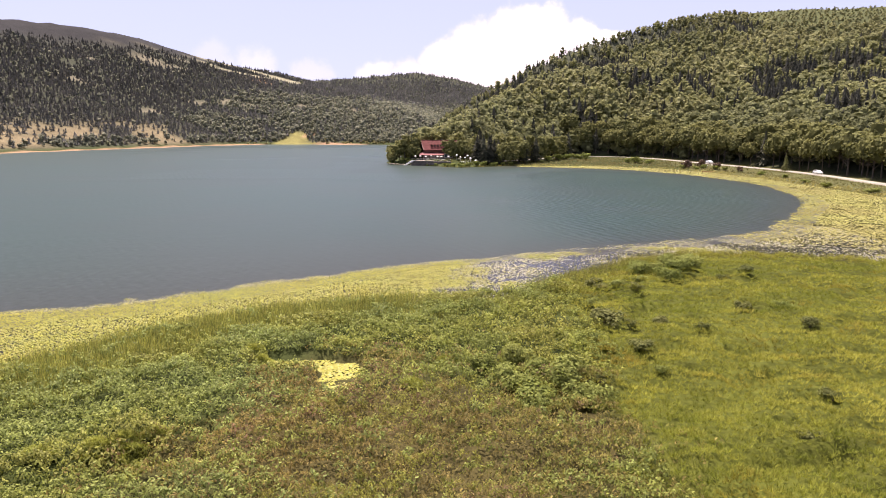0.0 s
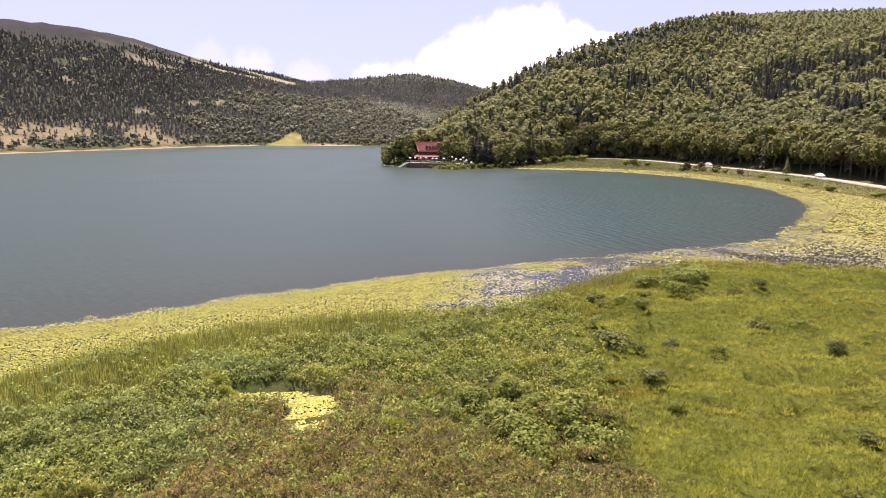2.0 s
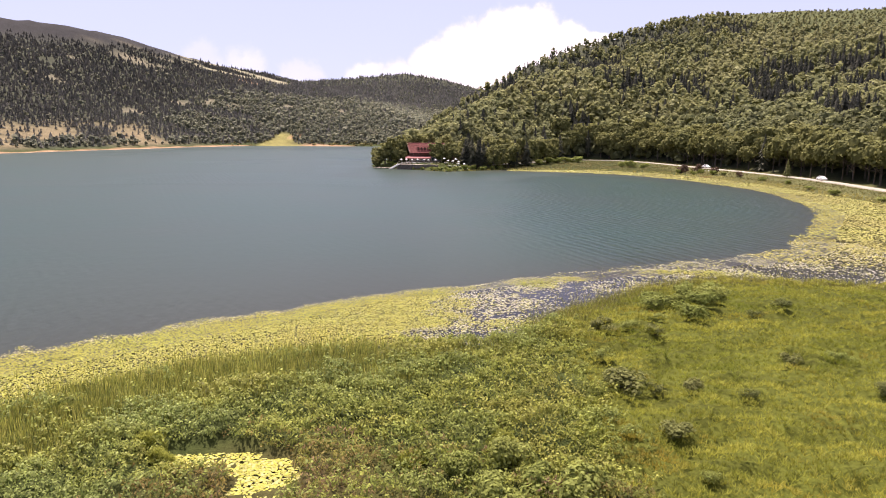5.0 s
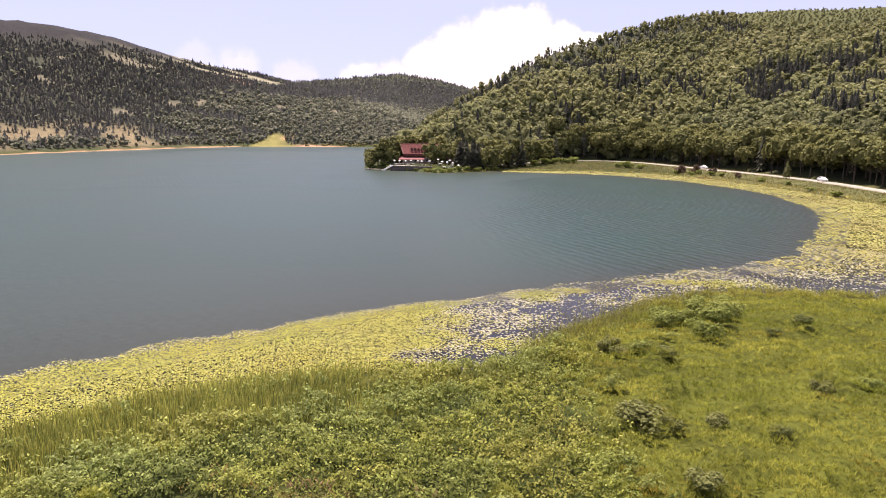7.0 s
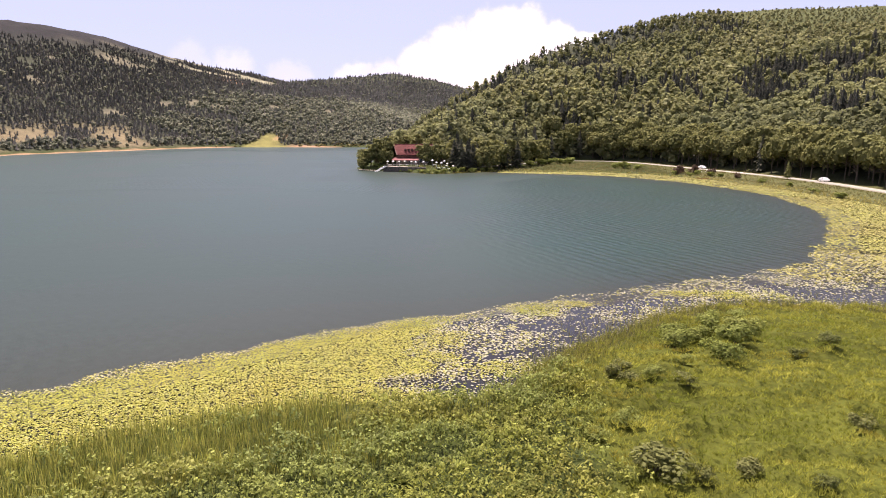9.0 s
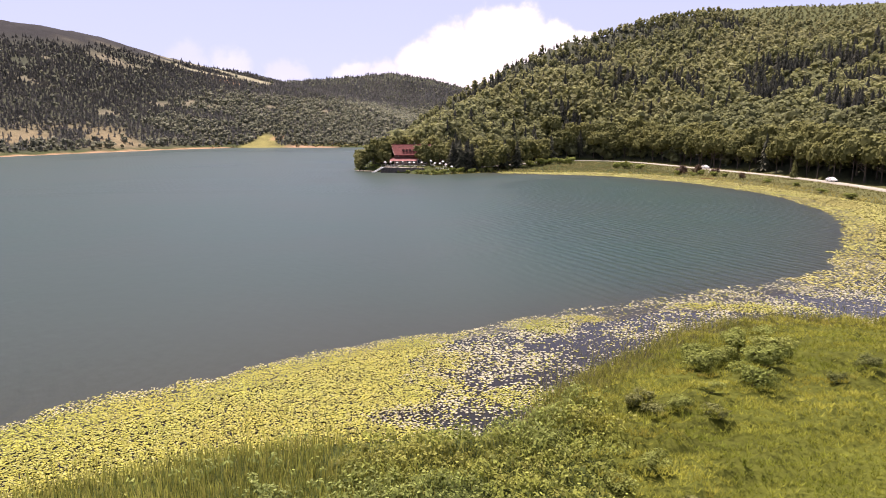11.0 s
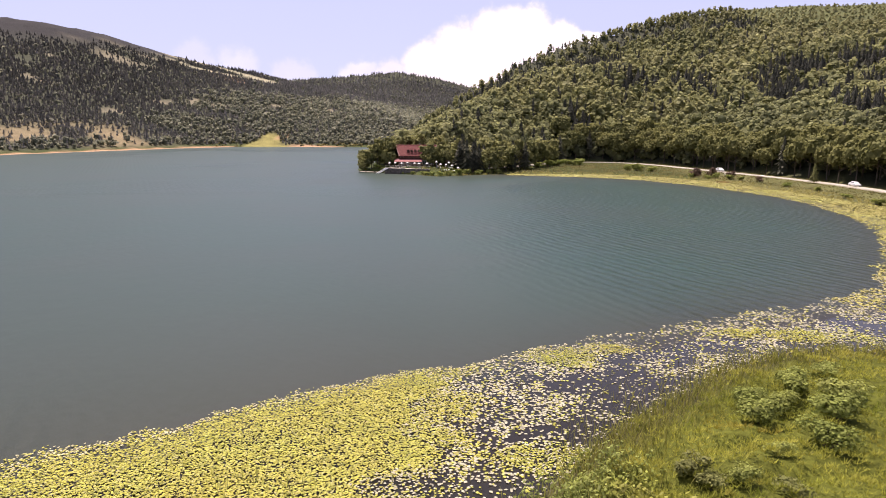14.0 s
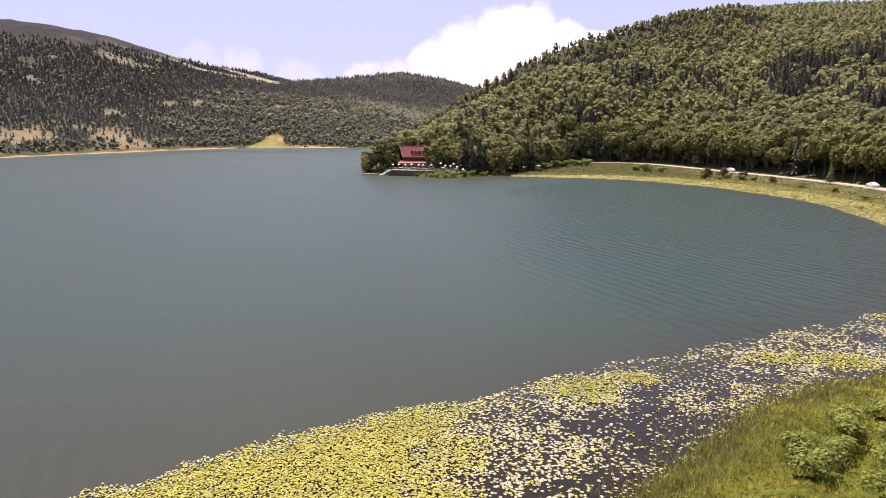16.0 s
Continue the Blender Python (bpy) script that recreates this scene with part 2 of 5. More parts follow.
# stands of fir on that hill: centre and half-widths
STANDS = [(150, 632, 46, 14), (205, 600, 24, 24), (100, 500, 12, 32), (97, 580, 18, 20), (140, 480, 13, 30), (176, 436, 14, 38), (194, 470, 18, 20),
          (228, 458, 13, 24), (176, 350, 9, 26), (46, 574, 24, 15), (14, 546, 18, 18), (75, 604, 26, 14), (62, 440, 10, 16), (215, 400, 12, 30)]
CREST_R = [(30, 570, 62), (48, 590, 73), (77, 619, 87), (128, 650, 103.5), (173, 662, 116), (224, 657, 121), (291, 653, 124.5),
           (364, 638, 124), (470, 560, 132), (560, 380, 140), (560, 100, 130), (520, -300, 120)]
# foot and crest of the hills across the lake
FOOT_L = [(20, 728), (-100, 740), (-160, 732), (-200, 722), (-240, 708), (-272, 645), (-284, 592), (-297, 533), (-310, 482), (-318, 432), (-326, 380),
          (-340, 250), (-330, 100), (-290, -60), (-280, -900), (-3600, -900), (-3600, 3600), (1500, 3600), (900, 1300), (60, 1000)]
CREST_L = [(-985, 180, 150), (-860, 490, 145), (-705, 700, 146), (-600, 795, 147), (-585, 832, 147.5), (-550, 890, 150), (-502, 952, 143), (-448, 1022, 125),
           (-405, 1092, 113), (-361, 1140, 108), (-323, 1203, 97), (-248, 1322, 112), (-143, 1388, 128), (-73, 1394, 116), (-2, 1396, 99), (126, 1440, 80), (500, 1450, 60)]
POOLS = [(-12.5, 42.0, 2.9, 1.6), (-9.5, 39.6, 1.6, 3.0), (-14.4, 29.8, 0.8, 0.5), (-16.6, 26.2, 0.9, 0.5)]     # small lily pools in the marsh


def to_line(x, y, line, closed=False, values=None):
    """Distance from points to a polyline, and the value carried by its nearest point."""
    pts = list(line) + ([line[0]] if closed else [])
    best, val = np.full(x.shape, 1e18), np.zeros(x.shape)
    for a, b in zip(pts[:-1], pts[1:]):
        ax, ay, dx, dy = a[0], a[1], b[0] - a[0], b[1] - a[1]
        t = np.clip(((x - ax) * dx + (y - ay) * dy) / (dx * dx + dy * dy), 0, 1)
        d = (x - ax - t * dx) ** 2 + (y - ay - t * dy) ** 2
        near = d < best
        best = np.where(near, d, best)
        if values:
            val = np.where(near, a[2] + t * (b[2] - a[2]), val)
    return (np.sqrt(best), val) if values else np.sqrt(best)


def inside(x, y, poly):
    hit = np.zeros(x.shape, bool)
    for (ax, ay), (bx, by) in zip(poly, poly[1:] + poly[:1]):
        cross = (ay > y) != (by > y)
        with np.errstate(divide="ignore", invalid="ignore"):
            hit ^= cross & (x < (bx - ax) * (y - ay) / (by - ay) + ax)
    return hit


def step(v, a, b):
    t = np.clip((v - a) / (b - a), 0, 1)
    return t * t * (3 - 2 * t)


def lattice(ix, iy, seed):
    v = np.sin(ix * 127.1 + iy * 311.7 + seed * 74.7) * 43758.5453
    return v - np.floor(v)


def value_noise(x, y, size, seed=0, octaves=3):
    """Smooth noise from 0 to 1 with features of the given size in metres."""
    total, amp, norm = 0.0, 1.0, 0.0
    for o in range(octaves):
        u, v = x / size * 2 ** o, y / size * 2 ** o
        ix, iy = np.floor(u), np.floor(v)
        fx, fy = u - ix, v - iy
        fx, fy = fx * fx * (3 - 2 * fx), fy * fy * (3 - 2 * fy)
        s = seed + 17 * o
        row0 = lattice(ix, iy, s) * (1 - fx) + lattice(ix + 1, iy, s) * fx
        row1 = lattice(ix, iy + 1, s) * (1 - fx) + lattice(ix + 1, iy + 1, s) * fx
        total, norm, amp = total + amp * (row0 * (1 - fy) + row1 * fy), norm + amp, amp * 0.5
    return total / norm


def hill_share(x, y, foot, crest):
    """How far up its hill a point lies (0 foot, 1 crest) and the crest's height near it."""
    df = to_line(x, y, foot, closed=True)
    dc = to_line(x, y, crest)
    top, norm = 0.0, 0.0
    for a, b in zip(crest[:-1], crest[1:]):
        for t in (0.0, 0.33, 0.67):
            cx, cy, ch = [p + (q - p) * t for p, q in zip(a, b)]
            w = math.hypot(b[0] - a[0], b[1] - a[1]) / ((x - cx) ** 2 + (y - cy) ** 2 + 120.0) ** 1.6
            top, norm = top + w * ch, norm + w
    h = top / norm
    return np.where(inside(x, y, foot), df / (df + dc + 1e-6), 0.0), h


def pool_at(x, y):
    p = np.zeros(x.shape)
    for cx, cy, rx, ry in POOLS:
        r = np.sqrt(((x - cx) / rx) ** 2 + ((y - cy) / ry) ** 2) + (value_noise(x, y, 1.2, 5) - 0.5) * 0.5
        p = np.maximum(p, step(r, 1.15, 0.9))
    return p


def land(x, y):
    """Height of the ground, distance outwards from the lake's shore, and the two hill shares."""
    d = to_line(x, y, SHORE, closed=True)
    d = np.where(inside(x, y, SHORE), -d, d)
    bank = 0.35 * (1 - np.exp(-np.maximum(d, 0) / 2.5)) + 0.012 * np.clip(d, 0, 60)
    bed = -0.12 - 2.2 * (1 - np.exp(np.minimum(d, 0) / 14))
    z = np.where(d > 0, bank - 0.12, bed)
    z = z + np.where(d > 0, (value_noise(x * 0.8 + y * 0.3, y * 1.3 - x * 0.3, 2.4, 2, 2) - 0.5) * (1.0 + 0.7 * step(x, 4, 10)) * step(d, 0, 3) * step(y, 140, 110), 0)
    z = np.where(d > 0, np.maximum(z, 0.14 * step(d, 0.2, 1.5)), z)
    z = z - 0.55 * pool_at(x, y)
    shelf = step(np.hypot((x + 22) / 1.25, y - 327), 22, 13) * step(d, 0.5, 5)
    z = z + shelf * 2.6
    wr = step(to_line(x, y, ROAD), 10, 4.5)
    z = z * (1 - wr) + 1.35 * wr
    sr, hr = hill_share(x, y, FOOT_R, CREST_R)
    sl, hl = hill_share(x, y, FOOT_L, CREST_L)
    ss, hs = hill_share(x, y, FOOT_R, SPUR)
    zr = np.maximum(hr * sr ** 0.95, hs * ss ** 0.95)
    sr = np.maximum(sr, ss)
    zr = zr * (1 + (value_noise(x, y, 90, 3) - 0.5) * 0.30 * np.sin(np.pi * np.clip(sr, 0, 1)))
    zl = hl * sl ** 1.02 * (1 + (value_noise(x, y, 170, 4) - 0.5) * 0.28 * np.sin(np.pi * np.clip(sl, 0, 1)))
    return z + np.maximum(zr, zl), d, sr, sl


def clearing(x, y, sl):
    """Open ground on the hills across the lake: bald top, shore scrub, pasture, glades."""
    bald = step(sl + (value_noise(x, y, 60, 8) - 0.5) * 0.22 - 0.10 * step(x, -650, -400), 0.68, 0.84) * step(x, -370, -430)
    scrub = step(sl, 0.22, 0.08) * step(value_noise(x, y, 26, 9), 0.34, 0.52) * step(x, -240, -262) * step(np.abs(y - 545), 130, 100)
    rough = (value_noise(x, y, 22, 10) - 0.5) * 2
    pasture = inside(x + rough * 5, y + rough * 6, [(-226, 690), (-180, 704), (-182, 718), (-198, 733), (-213, 764), (-222, 752)]) * 1.0
    strip = step(to_line(x, y, [(-398, 1078), (-340, 1052), (-300, 1028)]) + rough * 5, 26, 18)
    strip = np.maximum(strip, step(to_line(x, y, [(-440, 1008), (-402, 1052)]) + rough * 4, 9, 5))
    strip = np.maximum(strip, step(to_line(x, y, [(-418, 988), (-378, 974), (-322, 1010)]) + rough * 9, 13, 6))
    holes = value_noise(x, y, 34, 11)
    glade = step(np.hypot((x + 458) / 44, (y - 905) / 48) + rough * 0.45, 1.15, 0.85) * step(holes, 0.36, 0.5)
    for cx, cy, r in ((-464, 742, 10), (-470, 800, 7), (-338, 785, 8), (-318, 812, 10), (-296, 826, 7), (-352, 690, 9), (-236, 862, 9), (-430, 690, 6), (-175, 884, 8)):
        glade = np.maximum(glade, step(np.hypot(x - cx, (y - cy) * 0.7) + rough * 5, r + 2, r - 2))
    return np.maximum.reduce([bald, scrub * 0.80, pasture, strip, glade * 0.8]), bald, scrub, pasture, strip, glade


# ---- meshes from arrays ----
def array_mesh(name, verts, faces, mat, tint=None, smooth=False):
    me = bpy.data.meshes.new(name)
    verts, faces = np.asarray(verts, np.float32), np.asarray(faces, np.int32)
    k = faces.shape[1]
    me.vertices.add(len(verts))
    me.vertices.foreach_set("co", verts.ravel())
    me.loops.add(faces.size)
    me.loops.foreach_set("vertex_index", faces.ravel())
    me.polygons.add(len(faces))
    me.polygons.foreach_set("loop_start", np.arange(0, faces.size, k, dtype=np.int32))
    me.polygons.foreach_set("loop_total", np.full(len(faces), k, np.int32))
    me.polygons.foreach_set("use_smooth", np.full(len(faces), smooth))
    if tint is not None:
        at = me.attributes.new("tint", "FLOAT_COLOR", "POINT")
        at.data.foreach_set("color", (tint if tint.shape[1] == 4 else np.c_[tint, np.ones(len(tint))]).astype(np.float32).ravel())
    me.update(calc_edges=True)
    me.materials.append(mat)
    return me


def scatter(template, at, scale, yaw, tint):
    """Copies of a template (verts, faces, shade) at many places, joined: verts, faces, tint."""
    tv, tf, ts = template
    c, s = np.cos(yaw)[:, None], np.sin(yaw)[:, None]
    v = tv[None] * scale[:, None, :]
    out = np.stack((v[..., 0] * c - v[..., 1] * s, v[..., 0] * s + v[..., 1] * c, v[..., 2]), -1) + at[:, None, :]
    faces = tf[None] + (np.arange(len(at)) * len(tv))[:, None, None]
    col = tint[:, None, :] * ts[None, :, None]
    return out.reshape(-1, 3), faces.reshape(-1, tf.shape[1]), col.reshape(-1, 3)


def joined(parts):
    v, f, c, base = [], [], [], 0
    for pv, pf, pc in parts:
        v.append(pv), f.append(pf + base), c.append(pc)
        base += len(pv)
    return np.concatenate(v), np.concatenate(f), np.concatenate(c)


def facing_quads(rng, centres, normals, size, aspect=1.0):
    """A small leaf patch at each centre, square to its normal: verts and quad faces."""
    nrm = normals / np.linalg.norm(normals, axis=1, keepdims=True)
    r = rng.normal(size=nrm.shape)
    u = np.cross(nrm, r)
    u /= np.linalg.norm(u, axis=1, keepdims=True) + 1e-9
    w = np.cross(nrm, u)
    u, w = u * size[:, None] * 0.5, w * size[:, None] * 0.5 * aspect
    v = np.stack((centres - u * 0.9 - w * 0.6, centres + u * 0.5 - w, centres + u + w * 0.7, centres - u * 0.6 + w), 1)
    return v.reshape(-1, 3), np.arange(len(v) * 4).reshape(-1, 4)


def broadleaf(seed, patches, size, lobes=8, low=0.18):
    """Crown of a broad-leaved tree of unit height: leaf patches over several lobes with a dim core. Width about 0.75."""
    rng = np.random.default_rng(seed)
    ang, up = rng.uniform(0, 2 * np.pi, lobes), np.linspace(low + 0.16, 0.82, lobes) + rng.normal(0, 0.04, lobes)
    reach = 0.24 * np.sqrt(np.clip(1 - ((up - 0.48) / 0.46) ** 2, 0.03, 1)) * rng.uniform(0.7, 1.25, lobes)
    centre = np.c_[np.cos(ang) * reach, np.sin(ang) * reach, up]
    rad = rng.uniform(0.14, 0.22, lobes)
    pick = rng.integers(0, lobes, patches)
    way = rng.normal(size=(patches, 3)) + (0, 0, 0.35)
    way /= np.linalg.norm(way, axis=1, keepdims=True)
    pos = centre[pick] + way * rad[pick, None] * rng.uniform(0.8, 1.12, patches)[:, None]
    v, f = facing_quads(rng, pos, way + rng.normal(0, 0.4, way.shape) + (0, 0, 0.15), size * rng.uniform(0.7, 1.35, patches))
    shade = np.repeat(rng.uniform(0.72, 1.25, patches), 4)
    # core: skewed cubes deep inside, tint cut to 0.7 as painted interior shade
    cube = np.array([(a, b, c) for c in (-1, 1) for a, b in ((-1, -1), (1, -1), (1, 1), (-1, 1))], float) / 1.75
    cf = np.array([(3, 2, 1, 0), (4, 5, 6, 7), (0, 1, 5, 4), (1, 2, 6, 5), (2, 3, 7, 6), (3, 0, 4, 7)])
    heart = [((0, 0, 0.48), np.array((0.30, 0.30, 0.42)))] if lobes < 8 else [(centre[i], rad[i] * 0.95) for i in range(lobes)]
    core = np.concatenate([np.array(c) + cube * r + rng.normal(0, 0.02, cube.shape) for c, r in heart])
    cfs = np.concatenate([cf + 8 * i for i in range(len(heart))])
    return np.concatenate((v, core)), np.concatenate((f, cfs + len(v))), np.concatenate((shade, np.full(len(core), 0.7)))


def conifer(seed, tiers, arms, ragged=0.18):
    """Fir of unit height: tiers of drooping boughs round a pointed stem. Width about 0.5."""
    rng = np.random.default_rng(seed)
    vs, fs, sh = [], [], []
    for i in range(tiers):
        t = i / tiers
        z0, r = 0.10 + 0.84 * t, 0.26 * (1 - t) ** 0.8 + 0.014
        drop = 0.10 * (1 - 0.5 * t)
        for j in range(arms):
            a = 2 * np.pi * (j + 0.5 * (i % 2) + rng.normal(0, 0.13)) / arms
            rr, w = r * rng.uniform(1 - ragged * 2, 1 + ragged), np.pi / arms * 0.95
            b = len(vs)
            vs += [(0, 0, z0 + 1.25 / tiers), (np.cos(a - w) * rr * 0.62, np.sin(a - w) * rr * 0.62, z0 + drop * 0.1),
                   (np.cos(a) * rr, np.sin(a) * rr, z0 - drop * rng.uniform(0.2, 0.7)), (np.cos(a + w) * rr * 0.62, np.sin(a + w) * rr * 0.62, z0 + drop * 0.1)]
            fs.append((b, b + 1, b + 2, b + 3))
            sh += [rng.uniform(0.75, 1.2)] * 4
    return np.array(vs), np.array(fs), np.array(sh)


def part(name, bm, mat, parent, label=""):
    """Links a bmesh as one mesh object under a thing or a part."""
    me = bpy.data.meshes.new(name)
    bm.to_mesh(me)
    bm.free()
    me.materials.append(mat)
    ob = new(name, me)
    ob.parent = parent
    return tagged(ob, label)


def block(bm, size, at, turn=0.0, bevel=0.0):
    """Adds a box to a bmesh: full sizes, centre, turn about z in degrees."""
    m = pose(*at, 0, 0, turn) @ Matrix.Diagonal((*size, 1))
    vs = bmesh.ops.create_cube(bm, size=1, matrix=m)["verts"]
    if bevel:
        edges = list({e for v in vs for e in v.link_edges})
        bmesh.ops.bevel(bm, geom=edges, offset=bevel, segments=1, affect="EDGES")
    return bm


def tube(bm, a, b, ra, rb, sides=7):
    """Adds a tapered pole from a to b to a bmesh."""
    a, b = Vector(a), Vector(b)
    m = Matrix.Translation((a + b) / 2) @ (b - a).to_track_quat("Z", "Y").to_matrix().to_4x4()
    bmesh.ops.create_cone(bm, cap_ends=True, segments=sides, radius1=ra, radius2=rb, depth=(b - a).length, matrix=m)
    return bm


# ---- ground, water, road ----
def spread(*spans):
    """Grid lines from (start, end, step) spans, joined."""
    return np.concatenate([np.arange(a, b, s) for a, b, s in spans])


def build_ground():
    gx = spread((-3600, -1200, 160), (-1200, -360, 22), (-360, -72, 8), (-72, -30, 1.4), (-30, 58, 0.8), (58, 112, 1.6), (112, 420, 7), (420, 1200, 30), (1200, 3700, 160))
    gy = spread((-900, -100, 60), (-100, 18, 5), (18, 92, 0.8), (92, 100, 1.5), (100, 430, 3.2), (430, 1500, 14), (1500, 3700, 120))
    x, y = [a.ravel() for a in np.meshgrid(gx, gy)]
    z, d, sr, sl = land(x, y)
    nx, ny = len(gx), len(gy)
    i = (np.arange(ny - 1)[:, None] * nx + np.arange(nx - 1)[None]).ravel()
    faces = np.c_[i, i + 1, i + 1 + nx, i + nx]
    tint = np.tile((0.044, 0.056, 0.014), (len(x), 1))              # marsh turf

    def lay(mask, colour):
        nonlocal tint
        tint = tint * (1 - mask[:, None]) + np.array(colour) * mask[:, None]

    lay(step(x + (value_noise(x, y, 5, 21) - 0.5) * 4, 7, 9.5) * step(y, 110, 95), (0.082, 0.090, 0.014))
    lay(step(y + (value_noise(x, y, 6, 25) - 0.5) * 8, 24, 14) * step(x, 10, 6), (0.110, 0.118, 0.036))     # herbs thin out into turf
    lay(brown_zone(x, y), (0.075, 0.062, 0.022))
    lay(step(d, 3.2, 0.8) * step(x, 1, 4) * step(y, 110, 95), (0.050, 0.046, 0.020))                # wet margin
    lay(step(d, 0.4, -0.4), (0.055, 0.050, 0.030))                   # lake bed
    lay(step(x, 84, 92) * step(d, 0, 1) * step(y, 420, 400), (0.090, 0.090, 0.032))
    lay(step(np.maximum(sr, sl), 0.004, 0.02), (0.046, 0.050, 0.030))  # forest floor with undergrowth
    lay(hill_meadow(x, y, sr), (0.080, 0.088, 0.034))
    _, bald, scrub, pasture, strip, glade = clearing(x, y, sl)
    up = step(sl, 0.005, 0.03)
    # bald top laid near black: hilltop shade put into the ground tint
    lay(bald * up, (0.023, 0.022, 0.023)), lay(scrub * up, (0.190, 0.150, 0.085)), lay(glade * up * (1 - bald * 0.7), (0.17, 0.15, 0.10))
    lay(pasture, (0.195, 0.176, 0.058)), lay(strip * up, (0.25, 0.23, 0.15))
    beach = (1 - pasture) * step(d, 9 + 6 * (value_noise(x, y, 40, 22) - 0.5) * 2, 5) * step(d, -0.8, -0.2) * step(x, -60, -130) * step(y, 380, 440)
    lay(beach, (0.40, 0.245, 0.145))
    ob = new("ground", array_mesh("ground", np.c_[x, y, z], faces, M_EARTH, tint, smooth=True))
    tagged(ob, "Marshy lake shore and wooded hills round the lake", "ground", kind="structure")


def hill_meadow(x, y, sr):
    """Scrubby green pasture near the top of the hill beside the road."""
    return step(sr, 0.60, 0.72) * step(x + (value_noise(x, y, 40, 36) - 0.5) * 40, 205, 235)


def brown_zone(x, y):
    r = np.hypot((x + 3.5) / 13.0, (y - 29) / 14.0) + (value_noise(x, y, 6, 23) - 0.5) * 1.1
    near = np.hypot((x - 6.2) / 3.6, (y - 30.5) / 4.0) + (value_noise(x, y, 3, 24) - 0.5) * 0.9
    return np.maximum(step(r, 1.25, 0.55), step(near, 1.2, 0.6))


def build_water():
    gx, gy = spread((-540, -80, 20), (-80, 120, 4), (120, 400, 20)), spread((-110, 20, 13), (20, 130, 4), (130, 340, 7), (340, 780, 20))
    x, y = [a.ravel() for a in np.meshgrid(gx, gy)]
    nx = len(gx)
    i = (np.arange(len(gy) - 1)[:, None] * nx + np.arange(nx - 1)[None]).ravel()
    d = to_line(x, y, LILY)
    bay = inside(x, y, list(LILY) + [(10, 400), (400, 400), (400, -200), (-110, -200)])
    shallow = np.where(bay, 1.0, np.exp(-d / 9.0))[:, None]              # peaty over the mud, clearer green over deep water
    cloudy = (np.exp(-d / 30.0) * step(x, 12, -12))[:, None]
    tint = np.array((0.015, 0.039, 0.027)) * (1 - cloudy) + np.array((0.020, 0.028, 0.016)) * cloudy
    among = np.where(bay, np.clip(d / 5.0, 0, 1), 0.0)                  # 0 at the belt's outer edge, 1 well inside it
    edge = np.array((0.021, 0.025, 0.014)) * (1 - among[:, None]) + np.array((0.017, 0.012, 0.008)) * among[:, None]
    tint = tint * (1 - shallow) + edge * shallow
    breeze = 0.10 + 0.95 * step(x + (value_noise(x, y, 45, 91) - 0.5) * 40, 0, 34) * step(y, 330, 230) + 0.45 * step(value_noise(x, y, 60, 92), 0.52, 0.7) + 0.28 * step(y, 260, 420)
    tint = np.c_[tint, breeze * (1 - among)]
    me = array_mesh("water", np.c_[x, y, np.zeros(len(x))], np.c_[i, i + 1, i + 1 + nx, i + nx], M_WATER, tint)
    tagged(new("water", me), "Calm grey-green lake water with wind ripples", "water", kind="structure")


def smooth_line(pts, n=8):
    """Points along a rounded version of a polyline (Catmull-Rom)."""
    p = [np.array(q, float) for q in pts]
    p = [2 * p[0] - p[1]] + p + [2 * p[-1] - p[-2]]
    out = []
    for a, b, c, d in zip(p, p[1:], p[2:], p[3:]):
        for t in np.arange(n) / n:
            out.append(0.5 * (2 * b + (c - a) * t + (2 * a - 5 * b + 4 * c - d) * t * t + (3 * b - a - 3 * c + d) * t ** 3))
    return np.array(out)


def build_road():
    line = smooth_line(ROAD)
    way = np.gradient(line, axis=0)
    side = np.c_[way[:, 1], -way[:, 0]] / np.linalg.norm(way, axis=1, keepdims=True)
    profile = [(-2.3, -0.5), (-1.9, 0.22), (0.0, 0.28), (1.9, 0.22), (2.3, -0.5)]
    rows = [np.c_[line + side * o, np.full(len(line), 1.35 + h)] for o, h in profile]
    v = np.stack(rows, 1).reshape(-1, 3)
    k = len(profile)
    i = (np.arange(len(line) - 1)[:, None] * k + np.arange(k - 1)[None]).ravel()
    tagged(new("road", array_mesh("road", v, np.c_[i, i + k, i + k + 1, i + 1], M_GRAVEL)), "Pale gravel road along the foot of the hill", "road", kind="structure")


build_ground()
build_water()
build_road()


# ---- far woods ----
def stuff(name, arrays, mat, label, category):
    v, f, c = arrays
    return tagged(new(name, array_mesh(name, v, f, mat, c)), label, category, kind="stuff")


GREENS = np.array([(0.196, 0.204, 0.088), (0.230, 0.236, 0.096), (0.264, 0.264, 0.102), (0.300, 0.294, 0.124)])


def behind(x, y, crest, slack):
    """True for places on the far side of a crest, seen from the marsh."""
    c = np.array(crest)
    az, r = np.arctan2(c[:, 0], c[:, 1]), np.hypot(c[:, 0], c[:, 1])
    k = np.argsort(az)
    return np.hypot(x, y) > np.interp(np.arctan2(x, y), az[k], r[k]) + slack
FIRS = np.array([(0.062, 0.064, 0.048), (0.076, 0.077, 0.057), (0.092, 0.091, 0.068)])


def planted(rng, x0, x1, y0, y1, gap):
    """One random place in every cell of a grid."""
    x, y = [g.ravel() for g in np.meshgrid(np.arange(x0, x1, gap), np.arange(y0, y1, gap))]
    return x + rng.uniform(-0.48, 0.48, len(x)) * gap, y + rng.uniform(-0.48, 0.48, len(y)) * gap


